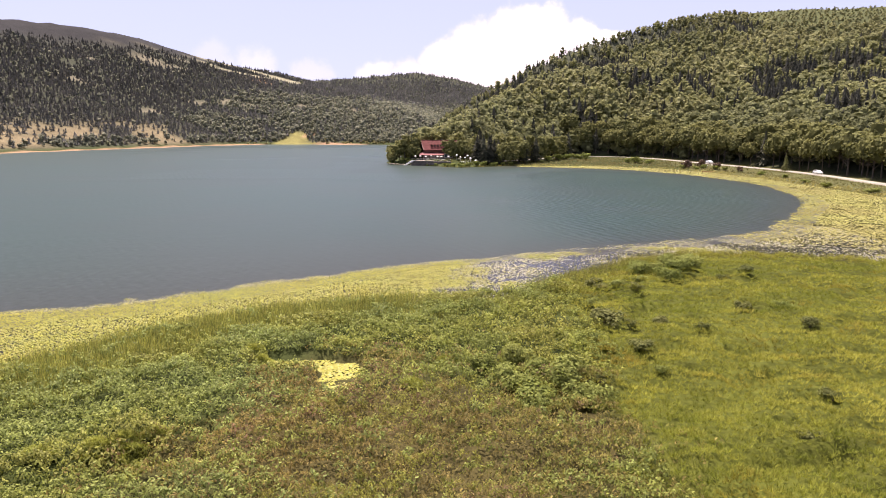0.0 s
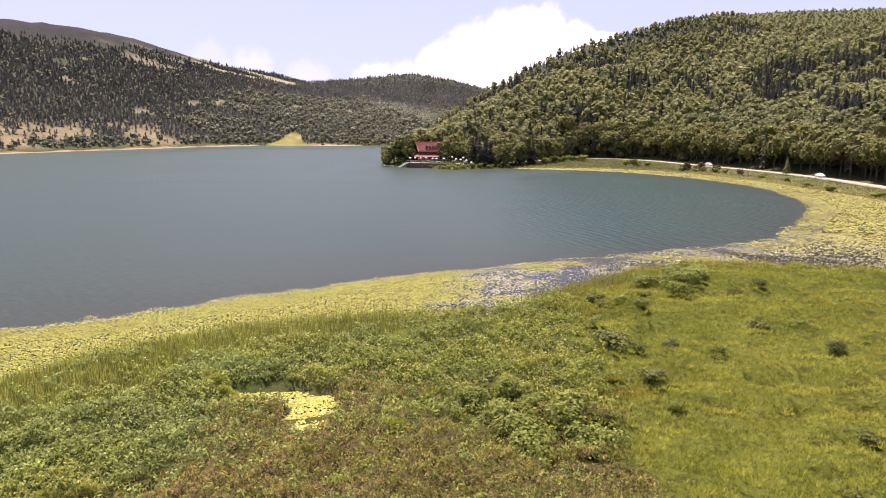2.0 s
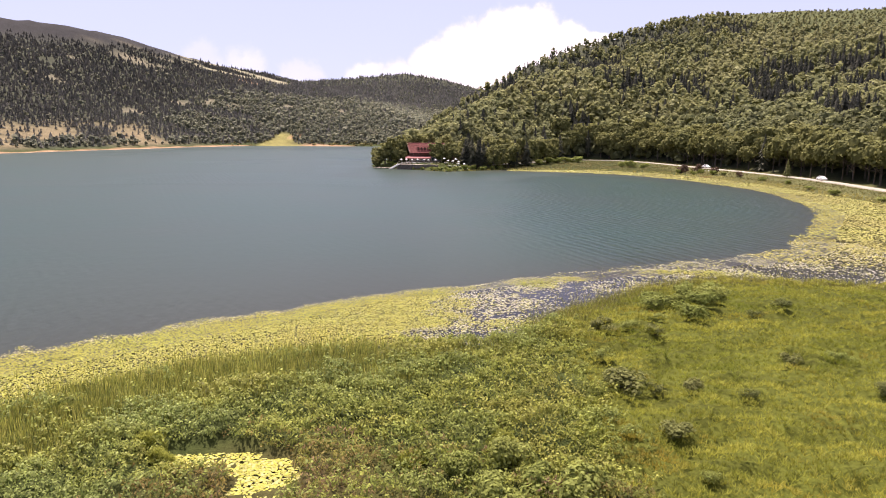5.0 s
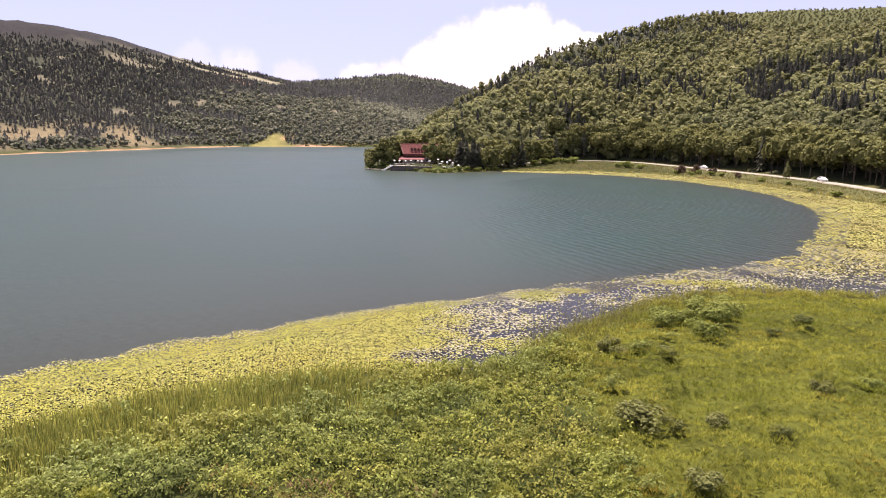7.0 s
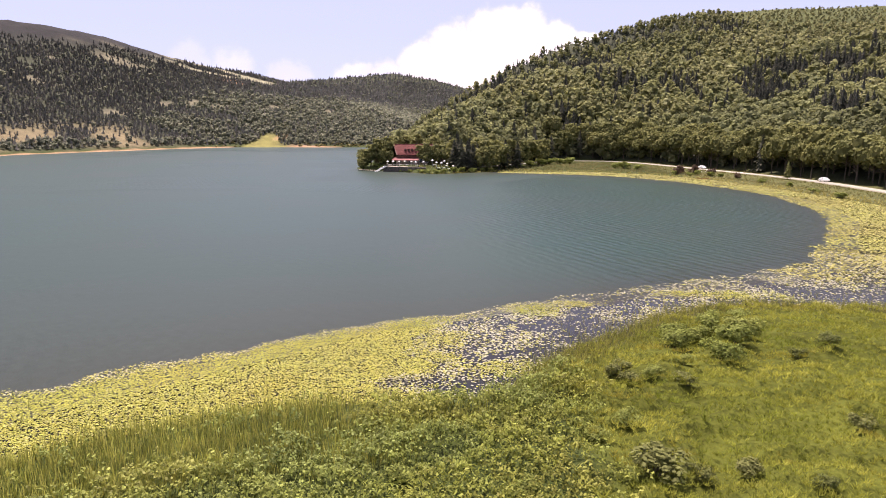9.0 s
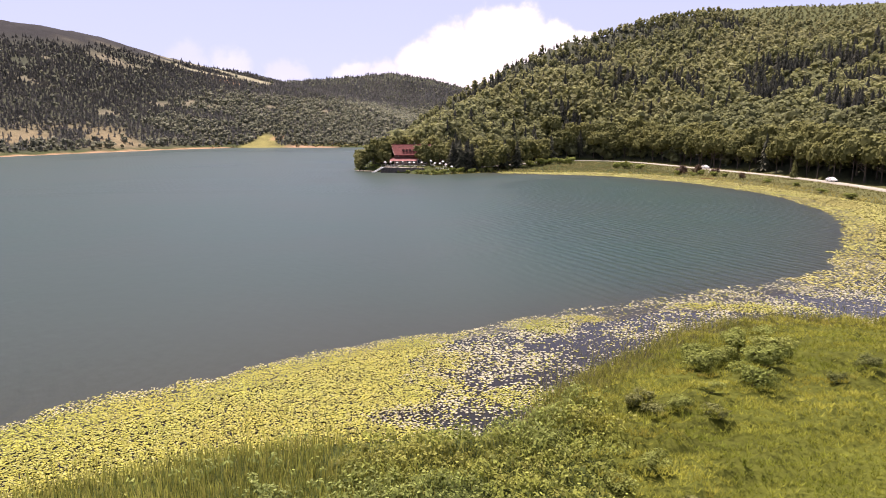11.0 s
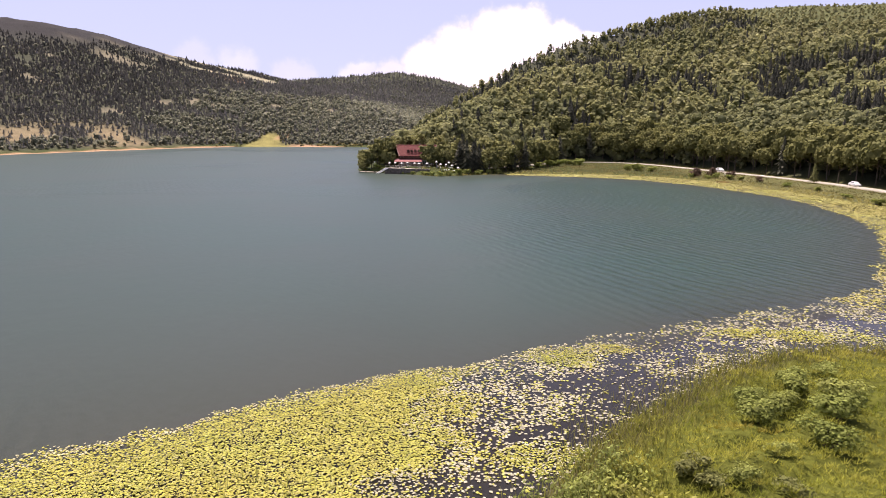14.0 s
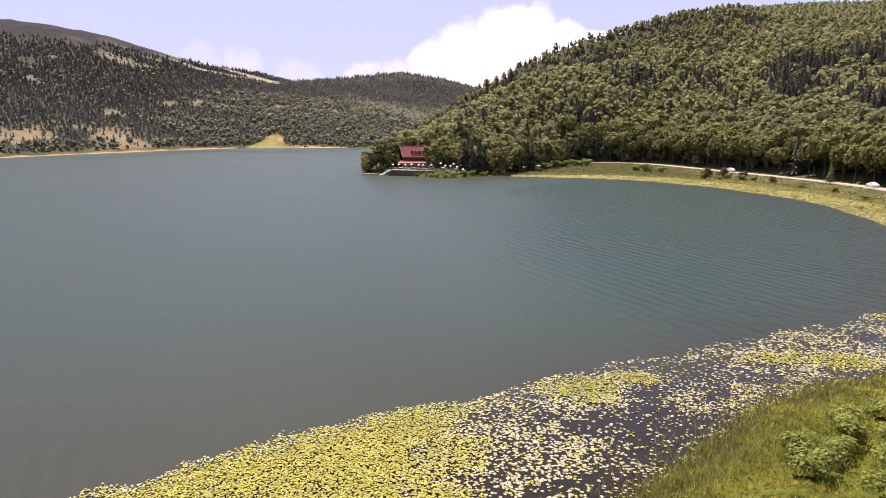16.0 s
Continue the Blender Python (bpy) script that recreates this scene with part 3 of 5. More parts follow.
def wood_crown(seed, patches, size, lobes=8):
    """Full rounded crown of unit height for a tree in the wood: overlapping leaf patches on lobes that are closed inside. Width about 0.75."""
    rng = np.random.default_rng(seed)
    ang = 2.4 * np.arange(lobes) + rng.normal(0, 0.3, lobes)
    up = np.r_[0.78, np.linspace(0.24, 0.68, lobes - 1)] + rng.normal(0, 0.03, lobes)
    reach = np.r_[0.03, rng.uniform(0.14, 0.26, lobes - 1)]
    centre = np.c_[np.cos(ang) * reach, np.sin(ang) * reach, up]
    rad = rng.uniform(0.16, 0.22, lobes)
    pick = rng.integers(0, lobes, patches)
    way = rng.normal(size=(patches, 3)) + (0, 0, 0.5)
    way /= np.linalg.norm(way, axis=1, keepdims=True)
    pos = centre[pick] + way * rad[pick, None] * rng.uniform(0.85, 1.10, patches)[:, None]
    v, f = facing_quads(rng, pos, way + rng.normal(0, 0.32, way.shape) + (0, 0, 0.4), size * rng.uniform(0.7, 1.3, patches))
    shade = np.repeat(rng.uniform(0.85, 1.15, lobes)[pick] * rng.uniform(0.82, 1.18, patches), 4)
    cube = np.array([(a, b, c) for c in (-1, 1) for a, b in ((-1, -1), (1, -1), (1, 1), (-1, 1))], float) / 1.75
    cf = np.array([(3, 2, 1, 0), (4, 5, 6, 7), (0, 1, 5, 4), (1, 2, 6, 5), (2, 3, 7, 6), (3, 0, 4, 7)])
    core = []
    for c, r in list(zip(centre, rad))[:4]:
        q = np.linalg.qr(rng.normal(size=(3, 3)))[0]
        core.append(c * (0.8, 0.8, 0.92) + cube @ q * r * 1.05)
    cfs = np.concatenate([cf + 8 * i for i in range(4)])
    # core cubes at 0.85 tint, slight interior shade put into the colour
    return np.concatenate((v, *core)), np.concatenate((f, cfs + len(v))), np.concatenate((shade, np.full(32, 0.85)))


def woods_beside_road():
    """Mixed wood on the hill beside the road, from its foot to its crest."""
    rng = np.random.default_rng(11)
    near = [wood_crown(30 + i, 130, 0.105, 9) for i in range(6)]
    big = [wood_crown(40 + i, 76, 0.135, 8) for i in range(6)]
    small = [wood_crown(60 + i, 40, 0.175, 6) for i in range(5)]
    firs = [conifer(80 + i, 7, 6, 0.28) for i in range(5)]
    parts = []
    for gap, lo, hi in ((4.4, -30, 36), (10.0, 36, 80)):
        x, y = planted(rng, -60, 640, 60, 800, gap)
        z, d, sr, _ = land(x, y)
        az = np.degrees(np.arctan2(x, y))
        ok = (sr > np.where(y > 335, 0.014, 0.034)) & (sr < 0.995) & (az > lo) & (az <= hi) & ~behind(x, y, CREST_R[:9], 16) & (rng.random(len(x)) < 0.97)
        x, y, z, sr = x[ok], y[ok], z[ok], sr[ok]
        dist = np.hypot(x, y)
        rough = (value_noise(x, y, 18, 32) - 0.5) * 1.3
        stand = np.zeros(len(x))
        for cx, cy, rx, ry in STANDS:
            stand = np.maximum(stand, step(np.hypot((x - cx) / rx, (y - cy) / ry) + rough, 1.25, 0.7))
        shoulder = (sr > 0.80) & (x < 130)
        meadow = hill_meadow(x, y, sr) * (1 - stand)
        fir = rng.random(len(x)) < np.maximum.reduce([0.85 * stand, 0.30 * shoulder, 0.035 + 0.10 * step(value_noise(x, y, 45, 31), 0.52, 0.7)])
        fir &= meadow < 0.4
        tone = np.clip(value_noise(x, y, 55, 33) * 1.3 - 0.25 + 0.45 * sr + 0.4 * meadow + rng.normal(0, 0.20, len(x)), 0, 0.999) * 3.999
        for templates, chosen in ((near, ~fir & (dist < 345) & (gap < 5)), (big, ~fir & (dist >= 345) & (dist < 450) & (gap < 5)), (small, ~fir & ((dist >= 450) | (gap > 5))), (firs, fir)):
            kind = rng.integers(0, len(templates), len(x))
            for k, tpl in enumerate(templates):
                m = chosen & (kind == k)
                n_ = m.sum()
                is_fir = templates is firs
                h = np.maximum(rng.normal(12.0 if is_fir else 9.2, 1.8, n_), 5) * (1 - 0.28 * sr[m] - (0.34 if is_fir else 0.18) * step(sr[m], 0.7, 0.9) - (0.36 * meadow[m] if not is_fir else 0)) * (gap / 4.3) ** 0.7
                w = h * rng.uniform(0.9, 1.3, n_) * (0.85 if is_fir else 0.95) * (1 + 0.35 * meadow[m])
                # tint rises with distance and blue is lifted: haze put into leaf colour
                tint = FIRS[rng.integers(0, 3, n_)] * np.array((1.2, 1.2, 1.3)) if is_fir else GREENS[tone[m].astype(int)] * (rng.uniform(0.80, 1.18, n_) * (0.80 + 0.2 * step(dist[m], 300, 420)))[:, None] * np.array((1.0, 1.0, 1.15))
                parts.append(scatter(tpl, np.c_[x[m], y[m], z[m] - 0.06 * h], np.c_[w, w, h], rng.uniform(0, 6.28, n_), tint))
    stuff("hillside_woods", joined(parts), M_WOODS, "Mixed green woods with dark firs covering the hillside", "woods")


def woods_across_lake():
    """Conifer forest on the hills across the lake, with glades and a bald top."""
    rng = np.random.default_rng(12)
    firs = [conifer(90 + i, 3, 4, 0.35) for i in range(5)]
    tips = [conifer(95 + i, 2, 3, 0.35) for i in range(5)]
    round_ = [broadleaf(100 + i, 14, 0.26, lobes=3) for i in range(3)]
    x, y = planted(rng, -900, 200, 250, 1480, 3.7)
    z, d, sr, sl = land(x, y)
    open_, *_ = clearing(x, y, sl)
    az = np.degrees(np.arctan2(x, y))
    ok = (sl > 0.015) & (sl < 0.995) & (sr < 0.2) & (az > -37.5) & (az < 5) & ~behind(x, y, CREST_L, 14) & (rng.random(len(x)) > open_ * 1.0)
    ok &= ~((sl > 0.9) & (rng.random(len(x)) < 0.5))
    x, y, z, sl = x[ok], y[ok], z[ok], sl[ok]
    mixed = step(value_noise(x, y, 60, 41) + 0.25 * step(x, -330, -200), 0.42, 0.62) * step(sl, 0.58, 0.40) * step(x, -360, -290)
    leafy = rng.random(len(x)) < np.maximum.reduce([mixed * 0.75, 0.6 * step(sl, 0.07, 0.04), np.full(len(x), 0.035)])
    high = np.hypot(x, y) > 760
    parts = []
    for templates, chosen in ((firs, ~leafy & ~high), (tips, ~leafy & high), (round_, leafy)):
        kind = rng.integers(0, len(templates), len(x))
        for k, tpl in enumerate(templates):
            m = chosen & (kind == k)
            n_ = m.sum()
            h = np.clip(rng.normal(4.0 if templates is round_ else 4.0, 0.9, n_), 2.4, 7)
            w = h * (rng.uniform(1.1, 1.5, n_) if templates is round_ else rng.uniform(1.5, 2.1, n_))
            # greyer, bluer tints, brighter eastwards: missing haze put into the tree colours
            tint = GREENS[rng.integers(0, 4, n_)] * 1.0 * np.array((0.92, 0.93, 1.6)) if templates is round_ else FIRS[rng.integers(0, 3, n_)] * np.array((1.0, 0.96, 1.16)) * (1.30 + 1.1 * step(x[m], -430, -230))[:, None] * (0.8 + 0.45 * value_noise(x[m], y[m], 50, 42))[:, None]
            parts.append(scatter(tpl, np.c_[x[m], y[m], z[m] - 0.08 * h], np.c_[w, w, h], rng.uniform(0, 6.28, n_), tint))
    # low yellowish bushes along the far shore
    x, y = rng.uniform(-262, -40, 420), rng.uniform(690, 752, 420)
    z, d, _, sl = land(x, y)
    ok = (d > 5) & (d < 24) & (clearing(x, y, sl)[3] < 0.5) & (value_noise(x, y, 16, 44) > 0.42)
    x, y, z = x[ok], y[ok], z[ok]
    h = rng.uniform(1.4, 3.0, len(x))
    tint = np.array((0.30, 0.265, 0.115)) * rng.uniform(0.6, 1.15, len(x))[:, None]
    parts.append(scatter(round_[0], np.c_[x, y, z - 0.1 * h], np.c_[h * 1.8, h * 1.8, h], rng.uniform(0, 6.28, len(x)), tint))
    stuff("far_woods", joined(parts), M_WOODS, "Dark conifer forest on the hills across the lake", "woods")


woods_beside_road()
woods_across_lake()


# ---- water lilies ----
def lily_share(x, y):
    """How densely pads cover the water (0 to 1)."""
    belt = smooth_line(LILY, 4)
    west = [tuple(p) for p in belt] + [(10, 400), (400, 400), (400, -200), (-110, -200)]
    edge = to_line(x, y, [tuple(p) for p in belt])
    edge = np.where(inside(x, y, west), edge, -edge) + (value_noise(x, y, 2.2, 51) - 0.5) * 2.4 + (value_noise(x, y, 9.0, 50) - 0.5) * 2.0
    wet = inside(x, y, SHORE) | (to_line(x, y, SHORE, closed=True) < 0.5)
    clump = value_noise(x, y, 5.0, 52) * 0.6 + value_noise(x, y, 1.6, 53) * 0.4
    dense = step(x + (value_noise(x, y, 4, 54) - 0.5) * 9, 1.4, -3.4)           # thick yellow mat
    wavy = (value_noise(x, y, 2.2, 59) - 0.5) * 1.1
    for cx, cy, rx, ry in ((3.7, 69.2, 3.0, 2.2), (7.6, 86.6, 3.2, 2.2), (12.0, 89.2, 2.0, 1.2), (29.0, 94.0, 6.5, 1.8), (-4.0, 76.0, 5.0, 4.0)):           # thick patches
        dense = np.maximum(dense, 0.8 * step(np.hypot((x - cx) / rx, (y - cy) / ry) + wavy * 1.3, 1.5, 0.45))
    dense = dense * (1 - step(np.hypot((x - 4.0) / 2.9, (y - 75.6) / 2.6) + wavy, 1.4, 0.5))               # open water
    gap = step(np.hypot((x - 0.2) / 5.2, (y - 65.8) / 1.9) + wavy, 1.3, 0.6) * 0.68     # darker hole at the edge of the reeds
    mat = 0.97 - 0.45 * step(edge, 2.5, 0.0)
    loose = 0.15 + 0.55 * step(clump, 0.45, 0.63)
    far = 0.50 + 0.5 * step(clump, 0.36, 0.55)
    beyond = step(np.hypot(x, y), 105, 135)
    share = mat * dense * (1 - gap) + (1 - dense) * (loose * (1 - beyond) + far * beyond)
    return share * step(edge, -0.3, 0.5) * wet, edge, dense


def pad_template(sides=7):
    """A floating leaf: slightly domed disc with a notch, unit diameter."""
    a = np.linspace(0.25, 2 * np.pi - 0.25, sides)
    rim = np.c_[np.cos(a) * 0.5, np.sin(a) * 0.46, np.full(sides, -0.02)]
    v = np.concatenate((((0.06, 0, 0.05),), rim))
    f = np.array([(0, i, i + 1) for i in range(1, sides)])
    return v, f, np.concatenate(((1.05,), np.full(sides, 0.97)))


def tilt(rng, v, count, amount):
    """Leans each copy of a template a little about its own middle."""
    w = v.reshape(count, -1, 3)
    mid = w.mean(1, keepdims=True)
    gx, gy = rng.normal(0, amount, (2, count, 1))
    o = w - mid
    w = w.copy()
    w[..., 2] += o[..., 0] * gx + o[..., 1] * gy
    return w.reshape(-1, 3)


PAD_TONES = np.array([(0.40, 0.375, 0.064), (0.370, 0.358, 0.074), (0.43, 0.40, 0.14), (0.30, 0.31, 0.06)])


def build_lilies():
    rng = np.random.default_rng(21)
    parts, tpl, small = [], pad_template(5), pad_template(4)
    # near belt, pad by pad
    n_ = 1500000
    x, y = rng.uniform(-75, 62, n_), rng.uniform(20, 128, n_)
    share, edge, dense = lily_share(x, y)
    ok = (rng.random(n_) < share * (0.36 + 0.64 * dense) * np.where(np.hypot(x, y - 35) > 58, 0.6, 1.0)) & (np.hypot(x, y) < 135) & (x > -0.76 * (y + 12))
    x, y, dense, edge = x[ok], y[ok], dense[ok], edge[ok]
    size = rng.uniform(0.16, 0.27, len(x)) * (1 - 0.14 * dense) * np.where(np.hypot(x, y - 35) > 58, 1.22, 1.0)
    tone = np.where(rng.random(len(x)) < 0.35 + 0.3 * dense, 0, rng.integers(0, 4, len(x)))
    fresh = value_noise(x, y, 7, 58)[:, None]
    tint = PAD_TONES[tone] * rng.uniform(0.62, 1.12, len(x))[:, None] * (np.array((1.05, 1.0, 1.0)) * (1 - fresh) + np.array((0.86, 0.96, 0.9)) * fresh)
    hole = step(np.hypot((x - 0.2) / 5.2, (y - 65.8) / 1.9), 1.3, 0.9)
    # loose pads paled, standing in for sky gloss on the leaves
    pale = (rng.random(len(x)) < 0.7 * np.maximum(1 - dense, 0.7 * hole))[:, None]
    tint = np.where(pale, np.array((0.40, 0.375, 0.27)) * rng.uniform(0.75, 1.15, len(x))[:, None], tint)
    # outer pads whitened: sky glare on the leaves put into the tint
    faded = (rng.random(len(x)) < 0.45 * step(edge, 1.6, 0.2))[:, None]
    tint = np.where(faded, np.array((0.50, 0.46, 0.27)) * rng.uniform(0.7, 1.1, len(x))[:, None], tint)
    up = rng.uniform(0.012, 0.05, len(x)) + dense * rng.uniform(0, 0.10, len(x))
    for form, m in ((tpl, dense < 0.5), (small, dense >= 0.5)):
        v, f, c = scatter(form, np.c_[x, y, up][m], np.repeat(size[m, None], 3, 1), rng.uniform(0, 6.28, m.sum()), tint[m])
        parts.append((tilt(rng, v, m.sum(), 0.09), f, c))
    # farther belt round the bay
    n_ = 260000
    x, y = rng.uniform(0, 106, n_), rng.uniform(86, 326, n_)
    share, edge, dense = lily_share(x, y)
    ok = (rng.random(n_) < share) & (np.hypot(x, y) >= 112) & ((x > 40) | (y > 290))
    x, y = x[ok], y[ok]
    size = rng.uniform(0.32, 0.62, len(x))
    sedge = step(value_noise(x, y, 13, 57), 0.42, 0.62)[:, None]
    tint = ((PAD_TONES[rng.integers(0, 4, len(x))] * 0.62 + np.array((0.13, 0.12, 0.045))) * (1 - sedge) + np.array((0.330, 0.298, 0.088)) * sedge) * rng.uniform(0.7, 1.2, len(x))[:, None]
    v, f, c = scatter(small, np.c_[x, y, rng.uniform(0.01, 0.12, len(x))], np.c_[size, size, size], rng.uniform(0, 6.28, len(x)), tint)
    parts.append((tilt(rng, v, len(x), 0.16), f, c))
    # pads crowding the little pools in the marsh
    for cx, cy, rx, ry in POOLS:
        k = int(330 * rx * ry)
        a, r = rng.uniform(0, 6.28, k), np.sqrt(rng.random(k)) * 1.10
        size = rng.uniform(0.15, 0.25, k)
        tint = PAD_TONES[rng.integers(0, 3, k)] * rng.uniform(0.85, 1.15, k)[:, None]
        v, f, c = scatter(tpl, np.c_[cx + np.cos(a) * r * rx, cy + np.sin(a) * r * ry, rng.uniform(0.02, 0.10, k)], np.c_[size, size, size], rng.uniform(0, 6.28, k), tint)
        parts.append((tilt(rng, v, k, 0.1), f, c))
    stuff("water_lilies", joined(parts), M_PAD, "Yellow-green water lily pads floating in a dense belt", "water lilies")


build_lilies()


# ---- marsh plants ----
def blades(rng, x, y, z, height, width, lean, tint, tip=1.15):
    """One bent blade (two quads, narrowing) at each place."""
    k = len(x)
    a, b = rng.uniform(0, 6.28, k), rng.uniform(0, 6.28, k)
    sx, sy = np.cos(a) * width / 2, np.sin(a) * width / 2
    lx, ly = np.cos(b) * lean, np.sin(b) * lean
    foot, mid, top = np.c_[x, y, z], np.c_[x + lx * 0.35, y + ly * 0.35, z + height * 0.6], np.c_[x + lx, y + ly, z + height]
    s = np.c_[sx, sy, np.zeros(k)]
    v = np.stack((foot - s, foot + s, mid - s * 0.8, mid + s * 0.8, top - s * 0.25, top + s * 0.25), 1).reshape(-1, 3)
    i = np.arange(k)[:, None] * 6
    f = np.concatenate((i + np.array([0, 1, 3, 2]), i + np.array([2, 3, 5, 4])))
    # foot tint cut to 0.75, tip raised: contact shade put into blade colour
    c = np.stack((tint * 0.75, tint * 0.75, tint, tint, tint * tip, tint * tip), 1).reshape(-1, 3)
    return v, f, c


def near_points(rng, n_, y0=20, y1=93, west=-200, east=200):
    """Random places on the marsh in front, denser where it is seen close."""
    y = np.where(rng.random(n_) < 0.94, rng.uniform(y0, y1, n_), rng.uniform(y0 - 45, y0, n_))
    half = 4 + 0.70 * (np.maximum(y, 18) + 5)
    lo, hi = np.maximum(-half - 3, west), np.minimum(half, east)
    x = lo + rng.random(n_) * (hi - lo)
    z, d, _, _ = land(x, y)
    ok = (d > 0.0) & (pool_at(x, y) < 0.3)
    return x[ok], y[ok], z[ok], d[ok]


def rosette_template(seed, leaves, leaf, aspect, flat=0.45):
    """A leafy plant: small leaves over a dome of unit radius."""
    rng = np.random.default_rng(seed)
    way = rng.normal(size=(leaves, 3))
    way[:, 2] = np.abs(way[:, 2]) * 0.9 + 0.15
    way /= np.linalg.norm(way, axis=1, keepdims=True)
    pos = way * rng.uniform(0.65, 1.05, leaves)[:, None]
    v, f = facing_quads(rng, pos, way + rng.normal(0, 0.35, way.shape) + (0, 0, flat), leaf * rng.uniform(0.7, 1.3, leaves), aspect)
    return v, f, np.repeat(rng.uniform(0.5, 1.42, leaves), 4)


def marsh_cells(rng, gap, west, east, south, north):
    """A place in every cell of the marsh in front that the flight can see, with cells growing outwards."""
    xs, ys = [], []
    for y0, y1, k in ((south - 34, south, 2.0), (south, 34, 0.9), (34, 48, 1.0), (48, 66, 1.12), (66, north, 1.22)):
        if y1 > y0:
            half = 4 + 0.70 * (max(y1, 30) + 5)
            x, y = planted(rng, max(-half - 3, west), min(half, east), y0, y1, gap * k)
            xs.append(x), ys.append(y)
    x, y = np.concatenate(xs), np.concatenate(ys)
    z, d, _, _ = land(x, y)
    ok = (d > 0.0) & (pool_at(x, y) < 0.4)
    return x[ok], y[ok], z[ok], d[ok]


def tuft_template(seed, count):
    """A tuft of fine grass of unit size: narrow blades rising and leaning outwards."""
    rng = np.random.default_rng(seed)
    a = rng.uniform(0, 6.28, count)
    out = np.c_[np.cos(a), np.sin(a), np.zeros(count)]
    side = np.c_[-np.sin(a), np.cos(a), np.zeros(count)]
    foot = out * rng.uniform(0.0, 0.45, count)[:, None] + side * rng.normal(0, 0.12, count)[:, None]
    tip = foot + out * rng.uniform(0.25, 0.95, count)[:, None] + np.c_[np.zeros((count, 2)), rng.uniform(0.45, 1.0, count)]
    w = rng.uniform(0.04, 0.08, count)[:, None]
    v = np.stack((foot - side * w, foot + side * w, tip + side * w * 0.4, tip - side * w * 0.4), 1).reshape(-1, 3)
    return v, np.arange(count * 4).reshape(-1, 4), np.repeat(rng.uniform(0.75, 1.25, count), 4)


# soft bright tussocks among the herbs: place, half-width, height
TUSSOCKS = [(-19.1, 26.5, 1.0, 0.55), (-18.0, 27.1, 0.9, 0.5), (-16.8, 28.1, 0.8, 0.45), (-17.2, 26.4, 0.8, 0.4), (-16.4, 42.4, 0.8, 0.5), (-15.3, 41.4, 0.7, 0.5), (-21.5, 25.6, 0.9, 0.4),
            (-2.4, 41.6, 0.9, 0.4), (2.4, 43.2, 1.0, 1.1), (-4.2, 36.4, 0.7, 0.3)]


def build_grass():
    """Soft sedge meadow on the firm side of the marsh."""
    rng = np.random.default_rng(31)
    tufts = [tuft_template(400 + i, 15) for i in range(6)]
    x, y, z, d = marsh_cells(rng, 0.37, 2, 70, 18, 92)
    ok = rng.random(len(x)) < step(x + (value_noise(x, y, 5, 21) - 0.5) * 5, 6.5, 10) * (0.15 + 0.85 * step(d + (value_noise(x, y, 2.5, 64) - 0.5) * 3, 1.2, 3.2))
    x, y, z = x[ok], y[ok], z[ok]
    patch, dry = step(value_noise(x * 0.7 + y * 0.4, y * 1.2 - x * 0.4, 6, 62), 0.25, 0.75), value_noise(x, y, 3.0, 63)
    hum = value_noise(x * 0.8 + y * 0.3, y * 1.3 - x * 0.3, 2.4, 2, 2)
    bend = (value_noise(x, y, 3.0, 61) - 0.5) * 1.6
    pillow = np.sqrt(np.abs(2 * value_noise(x * 0.62 + y * 0.2 + bend, y * 1.1 - x * 0.2, 2.1, 65, 1) - 1))      # pillows with creases between
    mound = 0.85 * pillow
    patch = 0.45 * patch + 0.75 * np.clip(pillow - 0.22, 0, 0.75)      # patches, plus lighter pillow tops and darker creases: shading put into the tint
    tint = np.array((0.150, 0.176, 0.022)) * (1 - patch[:, None]) + np.array((0.325, 0.308, 0.052)) * patch[:, None]
    rust = np.maximum(0.6 * step(dry, 0.62, 0.8), 0.9 * step(np.hypot(x - 9.3, (y - 42) * 0.8) + dry, 3.0, 1.6))[:, None] * 0.75
    tint = (tint * (1 - rust) + np.array((0.27, 0.190, 0.030)) * rust) * rng.uniform(0.8, 1.2, len(x))[:, None]
    size = (0.20 + 0.12 * hum) * rng.uniform(0.75, 1.25, len(x)) * (0.9 + y / 300)
    at, sizes, tints = [np.c_[x, y, z - 0.06 + mound]], [size], [tint]
    for cx, cy, r, h in TUSSOCKS:
        k = int(300 * r * r)
        a, q = rng.uniform(0, 6.28, k), np.sqrt(rng.random(k))
        px, py = cx + np.cos(a) * q * r, cy + np.sin(a) * q * r * 0.8
        at.append(np.c_[px, py, land(px, py)[0] + 0.15 + h * (1 - q * q)])
        sizes.append(rng.uniform(0.16, 0.28, k))
        tints.append(np.array((0.335, 0.345, 0.075)) * rng.uniform(0.85, 1.15, k)[:, None])
    at, size, tint = np.concatenate(at), np.concatenate(sizes), np.concatenate(tints)
    parts, kind = [], rng.integers(0, len(tufts), len(at))
    for k, tpl in enumerate(tufts):
        m = kind == k
        parts.append(scatter(tpl, at[m], np.c_[size[m], size[m], size[m] * 0.9], rng.uniform(0, 6.28, m.sum()), tint[m]))
    stuff("meadow_grass", joined(parts), M_MARSH, "Soft yellow-green sedge grass on the marsh", "grass")


